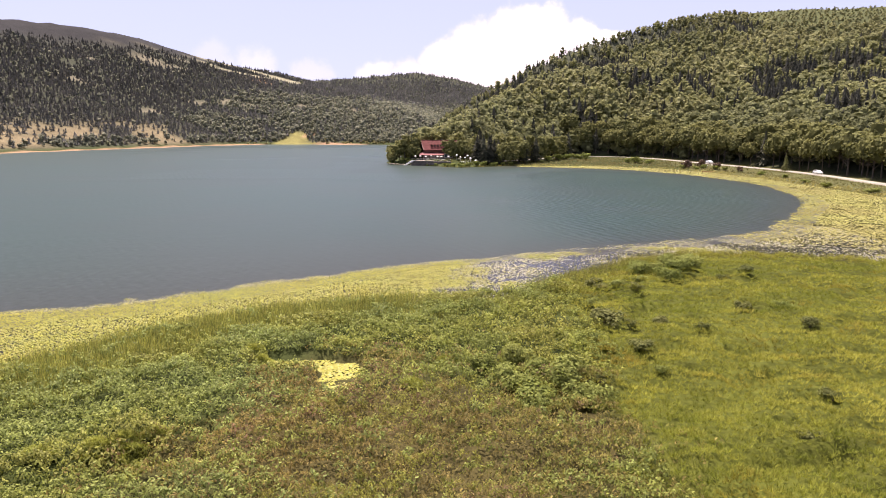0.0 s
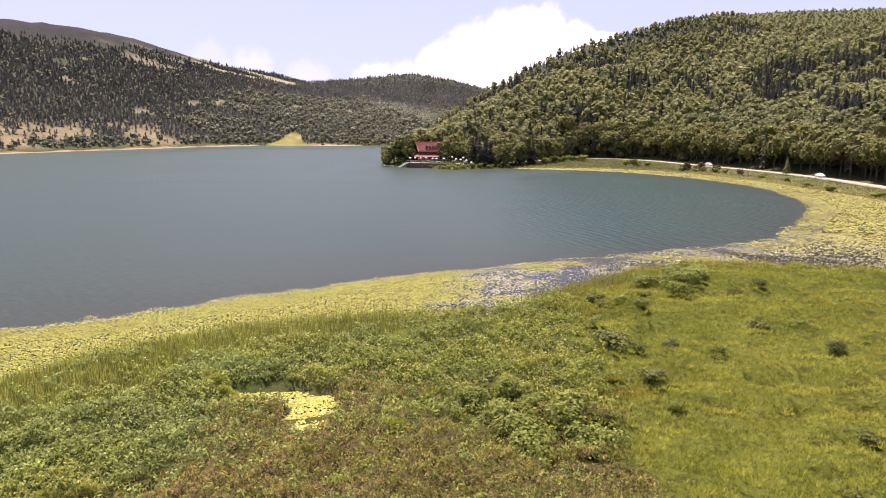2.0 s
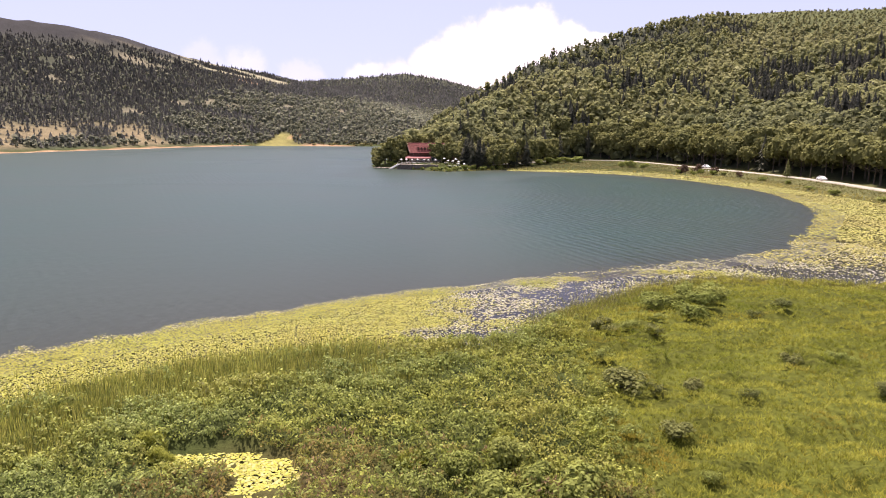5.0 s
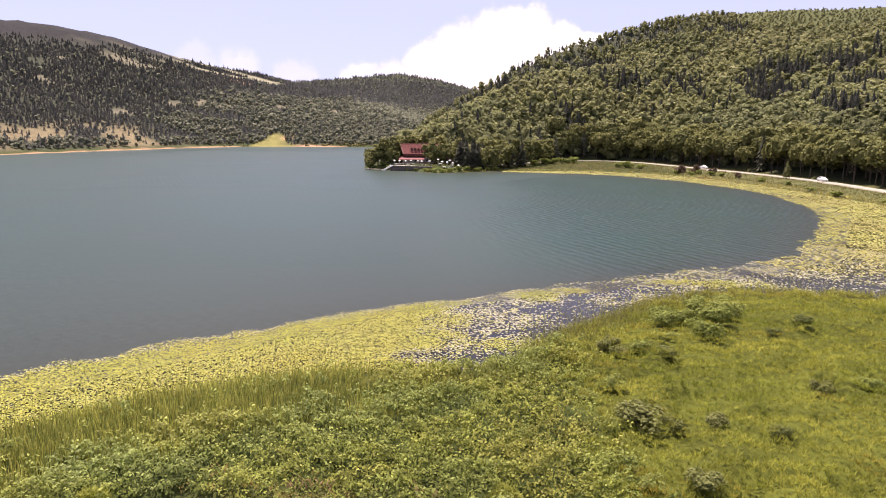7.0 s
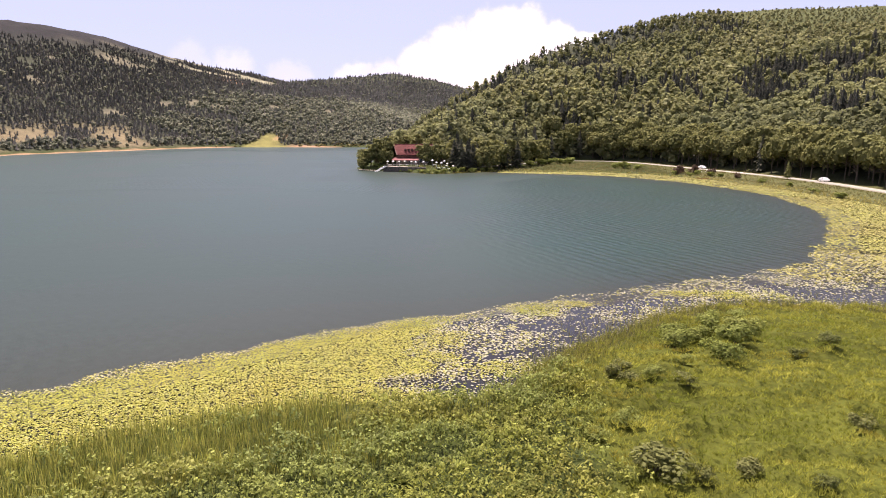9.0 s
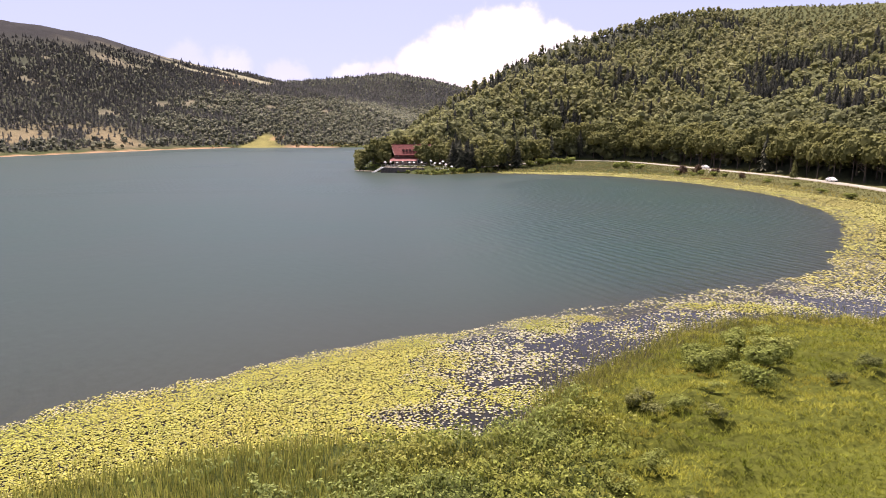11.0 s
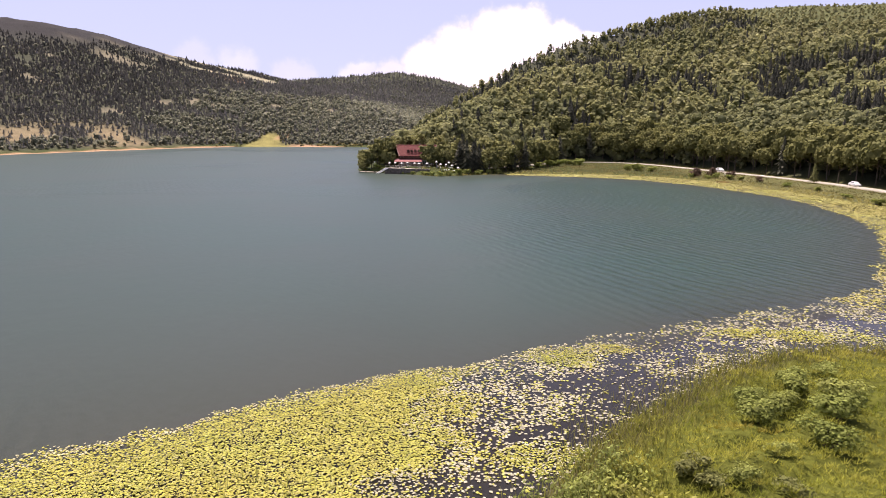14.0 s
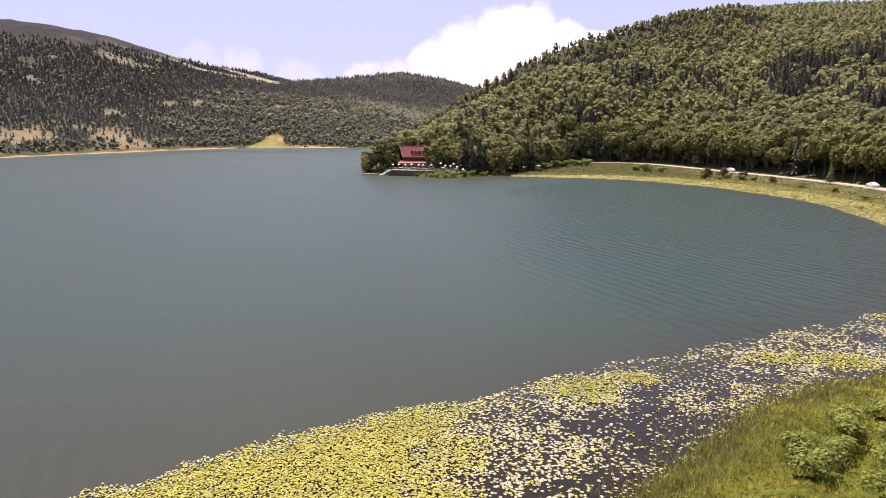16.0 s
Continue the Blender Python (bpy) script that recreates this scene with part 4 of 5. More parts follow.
def herb_layer(name, seed, gap, span, colours, where, size, leaf, aspect, leaves, label, category, warm=(1.0, 1.0, 1.0)):
    """Leafy plants side by side in a lumpy carpet with dark gaps."""
    rng = np.random.default_rng(seed)
    forms = [rosette_template(seed * 10 + i, leaves, leaf, aspect) for i in range(5)]
    x, y, z, d = marsh_cells(rng, gap, *span)
    ok = rng.random(len(x)) < where(x, y, d)
    x, y, z = x[ok], y[ok], z[ok]
    lump = value_noise(x, y, 1.5, seed + 1, 2) * 0.6 + value_noise(x, y, 5.0, seed + 2, 2) * 0.4
    rise = 1.9 * np.maximum(lump - 0.25, 0) ** 1.25 + rng.uniform(0, 0.42, len(x))
    shore = np.maximum.reduce([pool_at(x, y + k) for k in (0.0, 0.8, 1.6, 2.6, 3.6)] + [pool_at(x, y - 0.7)])
    rise = rise * (1 - 0.85 * shore)                                 # low growth round the pools
    tone = np.clip(value_noise(x, y, 4.5, seed + 3, 4) * 2.0 - 0.5 + rng.normal(0, 0.08, len(x)), 0, 0.999) * len(colours)
    firm = step(x + (value_noise(x, y, 7, seed + 4) - 0.5) * 8, -13, -2)[:, None]      # yellower on the firmer side
    tint = np.array(colours)[tone.astype(int)] * rng.uniform(0.8, 1.2, len(x))[:, None] * (1 - firm + firm * np.array(warm))
    r = size * rng.uniform(0.75, 1.35, len(x)) * (0.8 + y / 140)
    parts, kind = [], rng.integers(0, len(forms), len(x))
    for k, tpl in enumerate(forms):
        m = kind == k
        parts.append(scatter(tpl, np.c_[x[m], y[m], z[m] + rise[m] - 0.02], np.c_[r[m], r[m], r[m] * rng.uniform(1.0, 1.8, m.sum())], rng.uniform(0, 6.28, m.sum()), tint[m]))
    stuff(name, joined(parts), M_MARSH, label, category)


def left_herbs(x, y, d):
    return step(x + (value_noise(x, y, 4, 71) - 0.5) * 6, 10, 6) * (1 - 0.8 * brown_zone(x, y)) * np.where(x < -6, np.maximum(step(d + (value_noise(x, y, 3, 74) - 0.5) * 3, 5.0, 9.5), 0.42 * step(d, 1.0, 3.5) * step(value_noise(x, y, 1.4, 75), 0.42, 0.6)), step(d, 0.3, 2.5)) * (0.78 + 0.22 * step(value_noise(x, y, 1.3, 73, 2), 0.34, 0.52))


def brown_herbs(x, y, d):
    return brown_zone(x, y) * (0.6 + 0.4 * step(value_noise(x, y, 2.4, 72), 0.36, 0.56))


def build_reeds():
    """Reeds and rushes along the water's edge."""
    rng = np.random.default_rng(33)
    x, y, z, d = near_points(rng, 420000, 25, 94, -60, 50)
    bare = 0.85 * step(np.abs(x + 0.8), 7.0, 4.6)                     # little grows before the dark gap in the lilies
    wide = step(x, 0, -4)                                            # the bed is broadest where the shore is wet
    fringe = np.maximum(step(d, 8, 1.0), wide * step(d + (value_noise(x, y, 3, 74) - 0.5) * 3, 12, 7.5)) * step(x, 16, 4) * (1 - bare * step(d, 4, 2)) + step(d, 4.5, 0.2) * step(x, 6, 12) * 0.6
    ok = rng.random(len(x)) < fringe * 0.95
    x, y, z, d = x[ok], y[ok], z[ok], d[ok]
    # stragglers standing in the shallows
    xs, ys = rng.uniform(-60, 45, 150000), rng.uniform(25, 95, 150000)
    zs, ds, _, _ = land(xs, ys)
    ok = (ds < 0) & (lily_share(xs, ys)[0] > 0.08) & (rng.random(len(xs)) < np.where(xs < 2, 0.8 * np.exp(ds / 1.9), 0.7 * np.exp(ds / 1.4)) * (1 - 0.85 * step(np.abs(xs + 0.8), 7.0, 4.6)))
    x, y, z = np.r_[x, xs[ok]], np.r_[y, ys[ok]], np.r_[z, np.maximum(zs[ok], -0.1)]
    h = rng.uniform(0.45, 1.0, len(x))
    tint = np.array([(0.165, 0.185, 0.048), (0.235, 0.245, 0.058), (0.360, 0.350, 0.080), (0.400, 0.370, 0.100)])[np.where(x > 4, rng.integers(1, 4, len(x)), rng.integers(0, 4, len(x)))] * (rng.uniform(0.6, 1.3, len(x)) * np.where(x > 4, 0.8, 1.16))[:, None]
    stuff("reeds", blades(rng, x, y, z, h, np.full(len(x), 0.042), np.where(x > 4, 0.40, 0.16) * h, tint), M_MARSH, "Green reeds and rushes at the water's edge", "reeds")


def build_bank():
    """Rough grass on the bank between the lilies and the road."""
    rng = np.random.default_rng(34)
    x, y = rng.uniform(-20, 122, 110000), rng.uniform(88, 412, 110000)
    z, d, sr, _ = land(x, y)
    road = to_line(x, y, ROAD)
    ok = (d > -1.2) & (road > 3.6) & (sr < 0.01) & (rng.random(len(x)) < 0.35 + 0.65 * value_noise(x, y, 5, 66))
    x, y, z, d = x[ok], y[ok], z[ok], d[ok]
    t = value_noise(x, y, 11, 67)[:, None]
    wet = step(d + (value_noise(x, y, 9, 69) - 0.5) * 7, 9, 4)[:, None]                # yellow sedge above the lilies
    tint = ((np.array((0.150, 0.150, 0.052)) * (1 - t) + np.array((0.250, 0.205, 0.085)) * t) * (1 - wet) + np.array((0.350, 0.305, 0.095)) * wet) * rng.uniform(0.7, 1.25, len(x))[:, None]
    h = rng.uniform(0.2, 0.6, len(x)) * (0.5 + 0.8 * value_noise(x, y, 7, 68))
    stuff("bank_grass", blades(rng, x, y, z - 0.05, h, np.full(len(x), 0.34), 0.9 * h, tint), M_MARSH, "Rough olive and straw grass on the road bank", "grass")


build_bank()
build_grass()
herb_layer("marsh_herbs", 35, 0.34, (-60, 12, 18, 70), [(0.238, 0.276, 0.082), (0.250, 0.284, 0.080), (0.262, 0.290, 0.074), (0.280, 0.298, 0.072), (0.282, 0.282, 0.072)],
           left_herbs, 0.28, 0.48, 0.5, 16, "Leafy green marsh herbs in a lumpy carpet", "marsh plants", (0.93, 0.92, 0.82))
herb_layer("marsh_heath", 38, 0.26, (-24, 14, 12, 48), [(0.269, 0.241, 0.054), (0.241, 0.179, 0.062), (0.291, 0.207, 0.073), (0.252, 0.218, 0.056), (0.325, 0.252, 0.084), (0.252, 0.157, 0.084), (0.274, 0.230, 0.062)],
           brown_herbs, 0.20, 0.55, 0.45, 10, "Brownish low marsh shrubs with faded flowers", "marsh plants", (0.92, 1.0, 0.95))
build_reeds()


# ---- single shrubs ----
def shrub_template(seed, patches=1600, mat=None):
    """A willow bush of unit height, as wide as 1.5: stems and leaf meshes."""
    rng = np.random.default_rng(seed)
    k = 9
    a, r = rng.uniform(0, 6.28, k), rng.uniform(0.1, 0.5, k)
    centre = np.c_[np.cos(a) * r, np.sin(a) * r, rng.uniform(0.3, 0.68, k)]
    rad = rng.uniform(0.2, 0.34, k)
    pick = rng.integers(0, k, patches)
    way = rng.normal(size=(patches, 3)) + (0, 0, 0.4)
    way /= np.linalg.norm(way, axis=1, keepdims=True)
    pos = centre[pick] + way * rad[pick, None] * rng.uniform(0.6, 1.1, patches)[:, None]
    pos[:, 2] = np.maximum(pos[:, 2], 0.04)
    big = rng.uniform(0.055, 0.115, patches) * (1600 / patches) ** 0.5
    v, f = facing_quads(rng, pos, way + rng.normal(0, 0.45, way.shape) + (0, 0, 0.35), big, 0.6)
    leaves = array_mesh("foliage", v, f, mat or M_SHRUB, np.repeat(np.repeat(rng.uniform(0.6, 1.35, patches), 4)[:, None], 3, 1))
    bm = bmesh.new()
    for i in range(k):
        tube(bm, (0.05 * np.cos(a[i]), 0.05 * np.sin(a[i]), -0.05), tuple(centre[i] + (0, 0, rad[i] * 0.5)), 0.022, 0.006, 5)
    stems = bpy.data.meshes.new("stem")
    bm.to_mesh(stems)
    bm.free()
    stems.materials.append(M_BARK)
    return leaves, stems


SHRUBS = [shrub_template(200 + i, 1500) for i in range(5)]
GREY = [shrub_template(220 + i, 1100, M_DULL) for i in range(4)]
BANK = [shrub_template(230 + i, 420) for i in range(4)]
RUSTY = [shrub_template(210 + i, 420, M_RUST) for i in range(2)]


def marsh_shrub(i, x, y, height, width, label, forms=SHRUBS):
    z = float(land(np.array([x]), np.array([y]))[0][0])
    thing = new("shrub")
    leaves, stems = forms[i % len(forms)]
    for name, me in (("foliage", leaves), ("stem", stems)):
        o = new(name, me)
        o.parent = thing
    thing.matrix_basis = pose(x, y, z - 0.02, 0, 0, 67 * i) @ Matrix.Diagonal((width / 1.5, width / 1.5, height, 1))
    return tagged(thing, label, "shrub", "shrubs on the marsh")


DULL = "Grey-green willow shrub on the marsh grass"
LEAFY = "Leafy green willow shrub in the marsh herbs"
BUSHES = [(22.6, 73.8, 1.9, 4.6, LEAFY), (22.3, 79.2, 1.9, 4.2, LEAFY), (25.8, 82.0, 1.5, 3.4, LEAFY), (20.4, 70.6, 1.7, 3.6, LEAFY), (17.9, 74.2, 1.7, 3.8, LEAFY), (24.6, 76.6, 1.9, 4.2, LEAFY),
          (20.4, 76.4, 1.5, 3.4, LEAFY), (11.7, 67.4, 1.2, 2.4, DULL), (12.5, 66.0, 1.1, 2.2, DULL), (14.0, 66.2, 1.0, 2.2, LEAFY), (15.9, 64.7, 1.0, 2.3, DULL), (17.0, 69.2, 1.0, 2.3, LEAFY),
          (10.5, 52.7, 1.6, 4.0, DULL), (12.9, 52.3, 1.0, 1.8, DULL), (15.2, 52.6, 1.0, 2.1, DULL), (24.4, 58.6, 1.0, 2.1, DULL), (29.8, 73.6, 1.1, 2.3, DULL), (26.8, 71.8, 1.0, 2.0, DULL),
          (10.4, 59.0, 1.2, 2.3, LEAFY), (18.3, 76.6, 1.5, 3.2, LEAFY), (12.2, 45.2, 1.0, 2.5, DULL), (28.2, 59.8, 1.2, 2.8, LEAFY), (27.3, 52.0, 1.1, 2.3, DULL), (9.6, 45.6, 0.7, 1.6, LEAFY),
          (12.2, 40.1, 0.7, 1.4, LEAFY), (18.4, 51.3, 0.7, 1.6, DULL), (21.6, 36.4, 0.8, 1.8, DULL), (17.8, 31.2, 0.8, 2.0, DULL), (7.9, 37.4, 0.9, 1.9, DULL),
          (2.6, 41.4, 2.2, 3.2, LEAFY), (5.4, 37.2, 2.2, 4.0, LEAFY), (1.9, 37.6, 1.8, 3.6, LEAFY), (3.7, 34.6, 1.7, 4.2, LEAFY), (6.8, 35.2, 1.8, 3.4, LEAFY), (7.2, 38.2, 1.3, 2.4, LEAFY), (0.0, 40.2, 1.1, 2.5, LEAFY),
          (3.9, 38.6, 1.9, 3.4, LEAFY), (3.8, 50.4, 0.9, 2.0, LEAFY), (8.4, 57.2, 0.9, 2.0, LEAFY), (-2.4, 51.5, 0.9, 2.0, LEAFY)]
for i, row in enumerate(BUSHES):
    marsh_shrub(i, *row, GREY if row[4] == DULL else SHRUBS)


# ---- single trees by the road and on the point ----
def tree_meshes(kind, seed):
    """Crown and trunk meshes of a tree of unit height."""
    if kind == "fir":
        crown, mat = conifer(seed, 14, 9), M_FIR
    else:
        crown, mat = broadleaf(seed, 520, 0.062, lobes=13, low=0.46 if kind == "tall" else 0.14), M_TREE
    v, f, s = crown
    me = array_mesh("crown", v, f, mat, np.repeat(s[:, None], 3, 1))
    rng = np.random.default_rng(seed)
    bm = bmesh.new()
    lean = rng.normal(0, 0.012, 2)
    tube(bm, (0, 0, -0.04), (lean[0], lean[1], 0.42), 0.022, 0.014)
    tube(bm, (lean[0], lean[1], 0.42), (lean[0] * 2, lean[1] * 2, 0.85), 0.014, 0.004)
    if kind != "fir":
        for i in range(6):
            a, h = rng.uniform(0, 6.28), rng.uniform(0.24, 0.6)
            tube(bm, (lean[0], lean[1], h), (np.cos(a) * 0.24, np.sin(a) * 0.24, h + rng.uniform(0.08, 0.2)), 0.009, 0.003, 5)
    trunk = bpy.data.meshes.new("trunk")
    bm.to_mesh(trunk)
    bm.free()
    trunk.materials.append(M_BARK)
    return me, trunk


TREES = {"leafy": [tree_meshes("leafy", 300 + i) for i in range(6)], "tall": [tree_meshes("tall", 340 + i) for i in range(6)], "fir": [tree_meshes("fir", 320 + i) for i in range(3)]}


def single_tree(kind, i, x, y, height, width, label, group):
    z = float(land(np.array([x]), np.array([y]))[0][0])
    thing = new("fir_tree" if kind == "fir" else "tree")
    crown, trunk = TREES[kind][i % len(TREES[kind])]
    for name, me in (("trunk", trunk), ("crown", crown)):
        o = new(name, me)
        o.parent = thing
    k = 0.5 if kind == "fir" else 0.75
    thing.matrix_basis = pose(x, y, z, 0, 0, 83 * i) @ Matrix.Diagonal((width / k, width / k, height, 1))
    return tagged(thing, label, "fir tree" if kind == "fir" else "tree", group)


def roadside_trees():
    """Two rows of tall trees whose crowns overhang the road and shade the ground below."""
    rng = random.Random(7)
    line = smooth_line(FOOT_R[2:13], 10)
    way = np.gradient(line, axis=0)
    side = np.c_[way[:, 1], -way[:, 0]] / np.linalg.norm(way, axis=1, keepdims=True)
    i = 0
    for off, gap in ((-0.5, 4.6), (4.5, 5.2), (9.5, 5.6)):
        walked, last = 0.0, None
        for p in line + side * off:
            if last is not None:
                walked += float(np.hypot(*(p - last)))
            last = p
            if walked < gap or p[1] < 110:
                continue
            walked = 0.0
            x, y = p[0] + rng.uniform(-1.3, 1.3), p[1] + rng.uniform(-1.3, 1.3)
            if x < 45:
                continue
            fir = rng.random() < 0.04
            h = rng.uniform(13, 17) if fir else rng.uniform(11.5, 16.5)
            single_tree("fir" if fir else "tall", i, x, y, h, h * (0.4 if fir else rng.uniform(0.65, 0.85)),
                        "Tall dark fir at the edge of the wood" if fir else "Leafy green tree overhanging the road at the wood's edge", "trees at the wood's edge")
            i += 1


roadside_trees()


# ---- the point: lodge, terrace, trees ----
def ground_at(x, y):
    return float(land(np.array([float(x)]), np.array([float(y)]))[0][0])


def sloped(bm, corners, thick):
    """Adds a slab with the four given upper corners and a thickness downwards."""
    top = [bm.verts.new(c) for c in corners]
    low = [bm.verts.new((c[0], c[1], c[2] - thick)) for c in corners]
    bm.faces.new(top)
    bm.faces.new(low[::-1])
    for i in range(4):
        bm.faces.new((top[i], low[i], low[(i + 1) % 4], top[(i + 1) % 4]))
    bmesh.ops.recalc_face_normals(bm, faces=bm.faces)
    return bm


def window_unit(parent, x, y, z, w=1.0, h=1.2):
    frame_ = part("window", block(bmesh.new(), (w + 0.16, 0.10, h + 0.16), (x, y, z)), M_WHITE, parent, "white-framed window")
    for sx in (-1, 1):
        part("pane", block(bmesh.new(), (w / 2 - 0.05, 0.04, h), (x + sx * w / 4, y - 0.045, z)), M_GLASS, frame_)


def lodge():
    house = tagged(new("lodge"), "Timber lakeside lodge with a steep red tiled roof and dormers", "house")
    part("foundation", block(bmesh.new(), (15.6, 9.6, 3.2), (0, 0, -1.35)), M_STONE, house, "rubble stone base")
    part("wall", block(bmesh.new(), (14.8, 8.8, 2.6), (0, 0, 1.55)), M_RENDER, house, "cream ground floor wall")
    part("wall", block(bmesh.new(), (14.4, 8.4, 2.2), (0, 0, 3.95)), M_TIMBER, house, "dark timber upper wall")
    for sx in (-1, 1):                      # gable ends
        bm = bmesh.new()
        v = [bm.verts.new(p) for p in ((sx * 7.1, -4.2, 5.05), (sx * 7.1, 4.2, 5.05), (sx * 7.1, 0, 8.3))]
        w = [bm.verts.new((p.co.x - sx * 0.2, p.co.y, p.co.z)) for p in v]
        bm.faces.new(v), bm.faces.new(w[::-1])
        for i in range(3):
            bm.faces.new((v[i], w[i], w[(i + 1) % 3], v[(i + 1) % 3]))
        bmesh.ops.recalc_face_normals(bm, faces=bm.faces)
        part("gable", bm, M_TIMBER, house)
    for sy in (-1, 1):
        roof = part("roof", sloped(bmesh.new(), [(-6.9, sy * 5.6, 4.35), (6.9, sy * 5.6, 4.35), (8.7, 0, 8.75), (-8.7, 0, 8.75)], 0.22), M_ROOF, house, "red tiled roof slope")
        for i in range(11):                 # tile courses standing a little proud
            t = (i + 0.5) / 11
            yy, zz, ww = sy * 5.6 * (1 - t), 4.35 + 4.4 * t, 13.9 + 3.4 * t
            bm = block(bmesh.new(), (ww, 0.50, 0.05), (0, 0, 0))
            bmesh.ops.rotate(bm, verts=bm.verts, cent=(0, 0, 0), matrix=Matrix.Rotation(-sy * math.atan2(4.4, 5.6) + sy * 0.05, 3, "X"))
            bmesh.ops.translate(bm, verts=bm.verts, vec=(0, yy, zz + 0.05))
            part("tile_course", bm, M_ROOF, roof)
        for sx in (-1, 1):
            bm = bmesh.new()
            sloped(bm, [(sx * 6.9, sy * 5.7, 4.40), (sx * 7.2, sy * 5.7, 4.40), (sx * 9.0, 0, 8.85), (sx * 8.7, 0, 8.85)], 0.45)
            part("barge_board", bm, M_TIMBER, house, "dark barge board")
    part("ridge", block(bmesh.new(), (17.6, 0.35, 0.22), (0, 0, 8.85), bevel=0.06), M_ROOF, house)
    for i in range(5):                      # dormers on the lake side
        x = -3.3 + i * 1.5
        d = part("dormer", block(bmesh.new(), (0.7, 1.7, 0.6), (x, -3.1, 6.35)), M_TIMBER, house, "small roof dormer")
        for s in (-1, 1):
            part("dormer_roof", sloped(bmesh.new(), [(x, -4.2, 7.15), (x, -1.9, 7.15), (x + s * 0.58, -1.9, 6.62), (x + s * 0.58, -4.2, 6.62)], 0.08), M_ROOF, d)
        part("pane", block(bmesh.new(), (0.44, 0.05, 0.40), (x, -3.98, 6.34)), M_GLASS, d)
    # porch roof over the lake-side veranda, its posts, the balcony above
    part("porch_roof", sloped(bmesh.new(), [(-9.2, -8.3, 2.05), (2.6, -8.3, 2.05), (2.6, -4.4, 3.15), (-8.6, -4.4, 3.15)], 0.14), M_PORCH, house, "faded red porch roof")
    part("veranda_floor", block(bmesh.new(), (11.6, 3.9, 0.25), (-3.2, -6.3, 0.15)), M_DOCK, house)
    for i in range(6):
        part("post", tube(bmesh.new(), (-8.8 + i * 2.24, -8.0, 0.2), (-8.8 + i * 2.24, -8.0, 2.1), 0.09, 0.09), M_TIMBER, house)
    balcony = part("balcony", block(bmesh.new(), (14.6, 1.2, 0.18), (0, -4.75, 3.55)), M_TIMBER, house, "dark timber balcony")
    part("rail", block(bmesh.new(), (14.6, 0.10, 0.10), (0, -5.3, 4.50)), M_TIMBER, balcony)
    for i in range(30):
        part("baluster", block(bmesh.new(), (0.30, 0.05, 0.80), (-7.15 + i * 0.493, -5.3, 4.05)), M_TIMBER, balcony)
    for i in range(6):
        window_unit(house, -6.0 + i * 2.4, -4.22, 4.2)
        window_unit(house, -6.0 + i * 2.4, -4.42, 1.6, 1.4, 1.5)
    for x, y in ((1.6, 0.9), (5.2, 1.4)):
        part("chimney", block(bmesh.new(), (0.7, 0.7, 1.9), (x, y, 8.5), bevel=0.03), M_STONE, house, "stone chimney")
    house.matrix_basis = pose(-24.0, 328.5, 2.75, 0, 0, 4)


def terrace():
    """Walled garden terrace at the water's edge, with stairs and a landing stage."""
    t = tagged(new("terrace"), "Stone-walled terrace at the water's edge below the lodge", "terrace")
    bm = bmesh.new()
    block(bm, (19, 9, 2.3), (0, 0, -1.2))
    part("deck", bm, M_DOCK, t, "weathered plank deck")
    rng = random.Random(5)
    for row in range(5):
        x = -9.6
        while x < 9.3:
            w = rng.uniform(0.6, 1.1)
            part("stone", block(bmesh.new(), (w - 0.05, 0.3 + rng.uniform(0, 0.08), 0.42), (x + w / 2, -4.6, -2.1 + row * 0.45), bevel=0.05), M_STONE, t)
            x += w
    for i in range(10):
        part("post", block(bmesh.new(), (0.09, 0.09, 0.95), (-9.2 + i * 2.05, -4.4, 0.40)), M_DOCK, t, "weathered rail post")
    part("rail", block(bmesh.new(), (18.6, 0.07, 0.09), (0, -4.4, 0.90)), M_DOCK, t, "weathered handrail")
    for s, x0 in ((0, -9.0), (1, -8.1)):
        bm = bmesh.new()
        for i in range(12):
            block(bm, (0.5, 0.36, 0.2), (x0 - i * 0.26, -4.75 - i * 0.30, 0.02 - i * 0.19))
        part("stair", bm, M_WHITE, t, "white stair down to the water")
    t.matrix_basis = pose(-25.5, 317.0, 2.35, 0, 0, -14)
    d = tagged(new("landing_stage"), "Low plank landing stage by the point", "jetty")
    for i in range(22):
        part("plank", block(bmesh.new(), (0.42, 2.2, 0.07), (-5 + i * 0.46, 0, 0.45)), M_DOCK, d)
    for i in range(6):
        for s in (-0.9, 0.9):
            part("pile", tube(bmesh.new(), (-4.8 + i * 1.9, s, -1.5), (-4.8 + i * 1.9, s, 0.75), 0.1, 0.1), M_BARK, d)
    d.matrix_basis = pose(-42.5, 318.5, 0, 0, 0, -24)


def parasol(x, y, size=1.25):
    p = tagged(new("parasol"), "White canvas parasol on the terrace", "parasol", "parasols on the terrace")
    part("pole", tube(bmesh.new(), (0, 0, 0), (0, 0, 2.45), 0.03, 0.03), M_WHITE, p)
    part("base", tube(bmesh.new(), (0, 0, 0), (0, 0, 0.12), 0.3, 0.26, 12), M_STONE, p)
    bm = bmesh.new()
    bmesh.ops.create_cone(bm, cap_ends=False, segments=8, radius1=size / 2, radius2=0.04, depth=0.55, matrix=pose(0, 0, 2.25))
    bmesh.ops.solidify(bm, geom=bm.faces[:], thickness=0.02)
    part("canopy", bm, M_CLOTH, p)
    return p


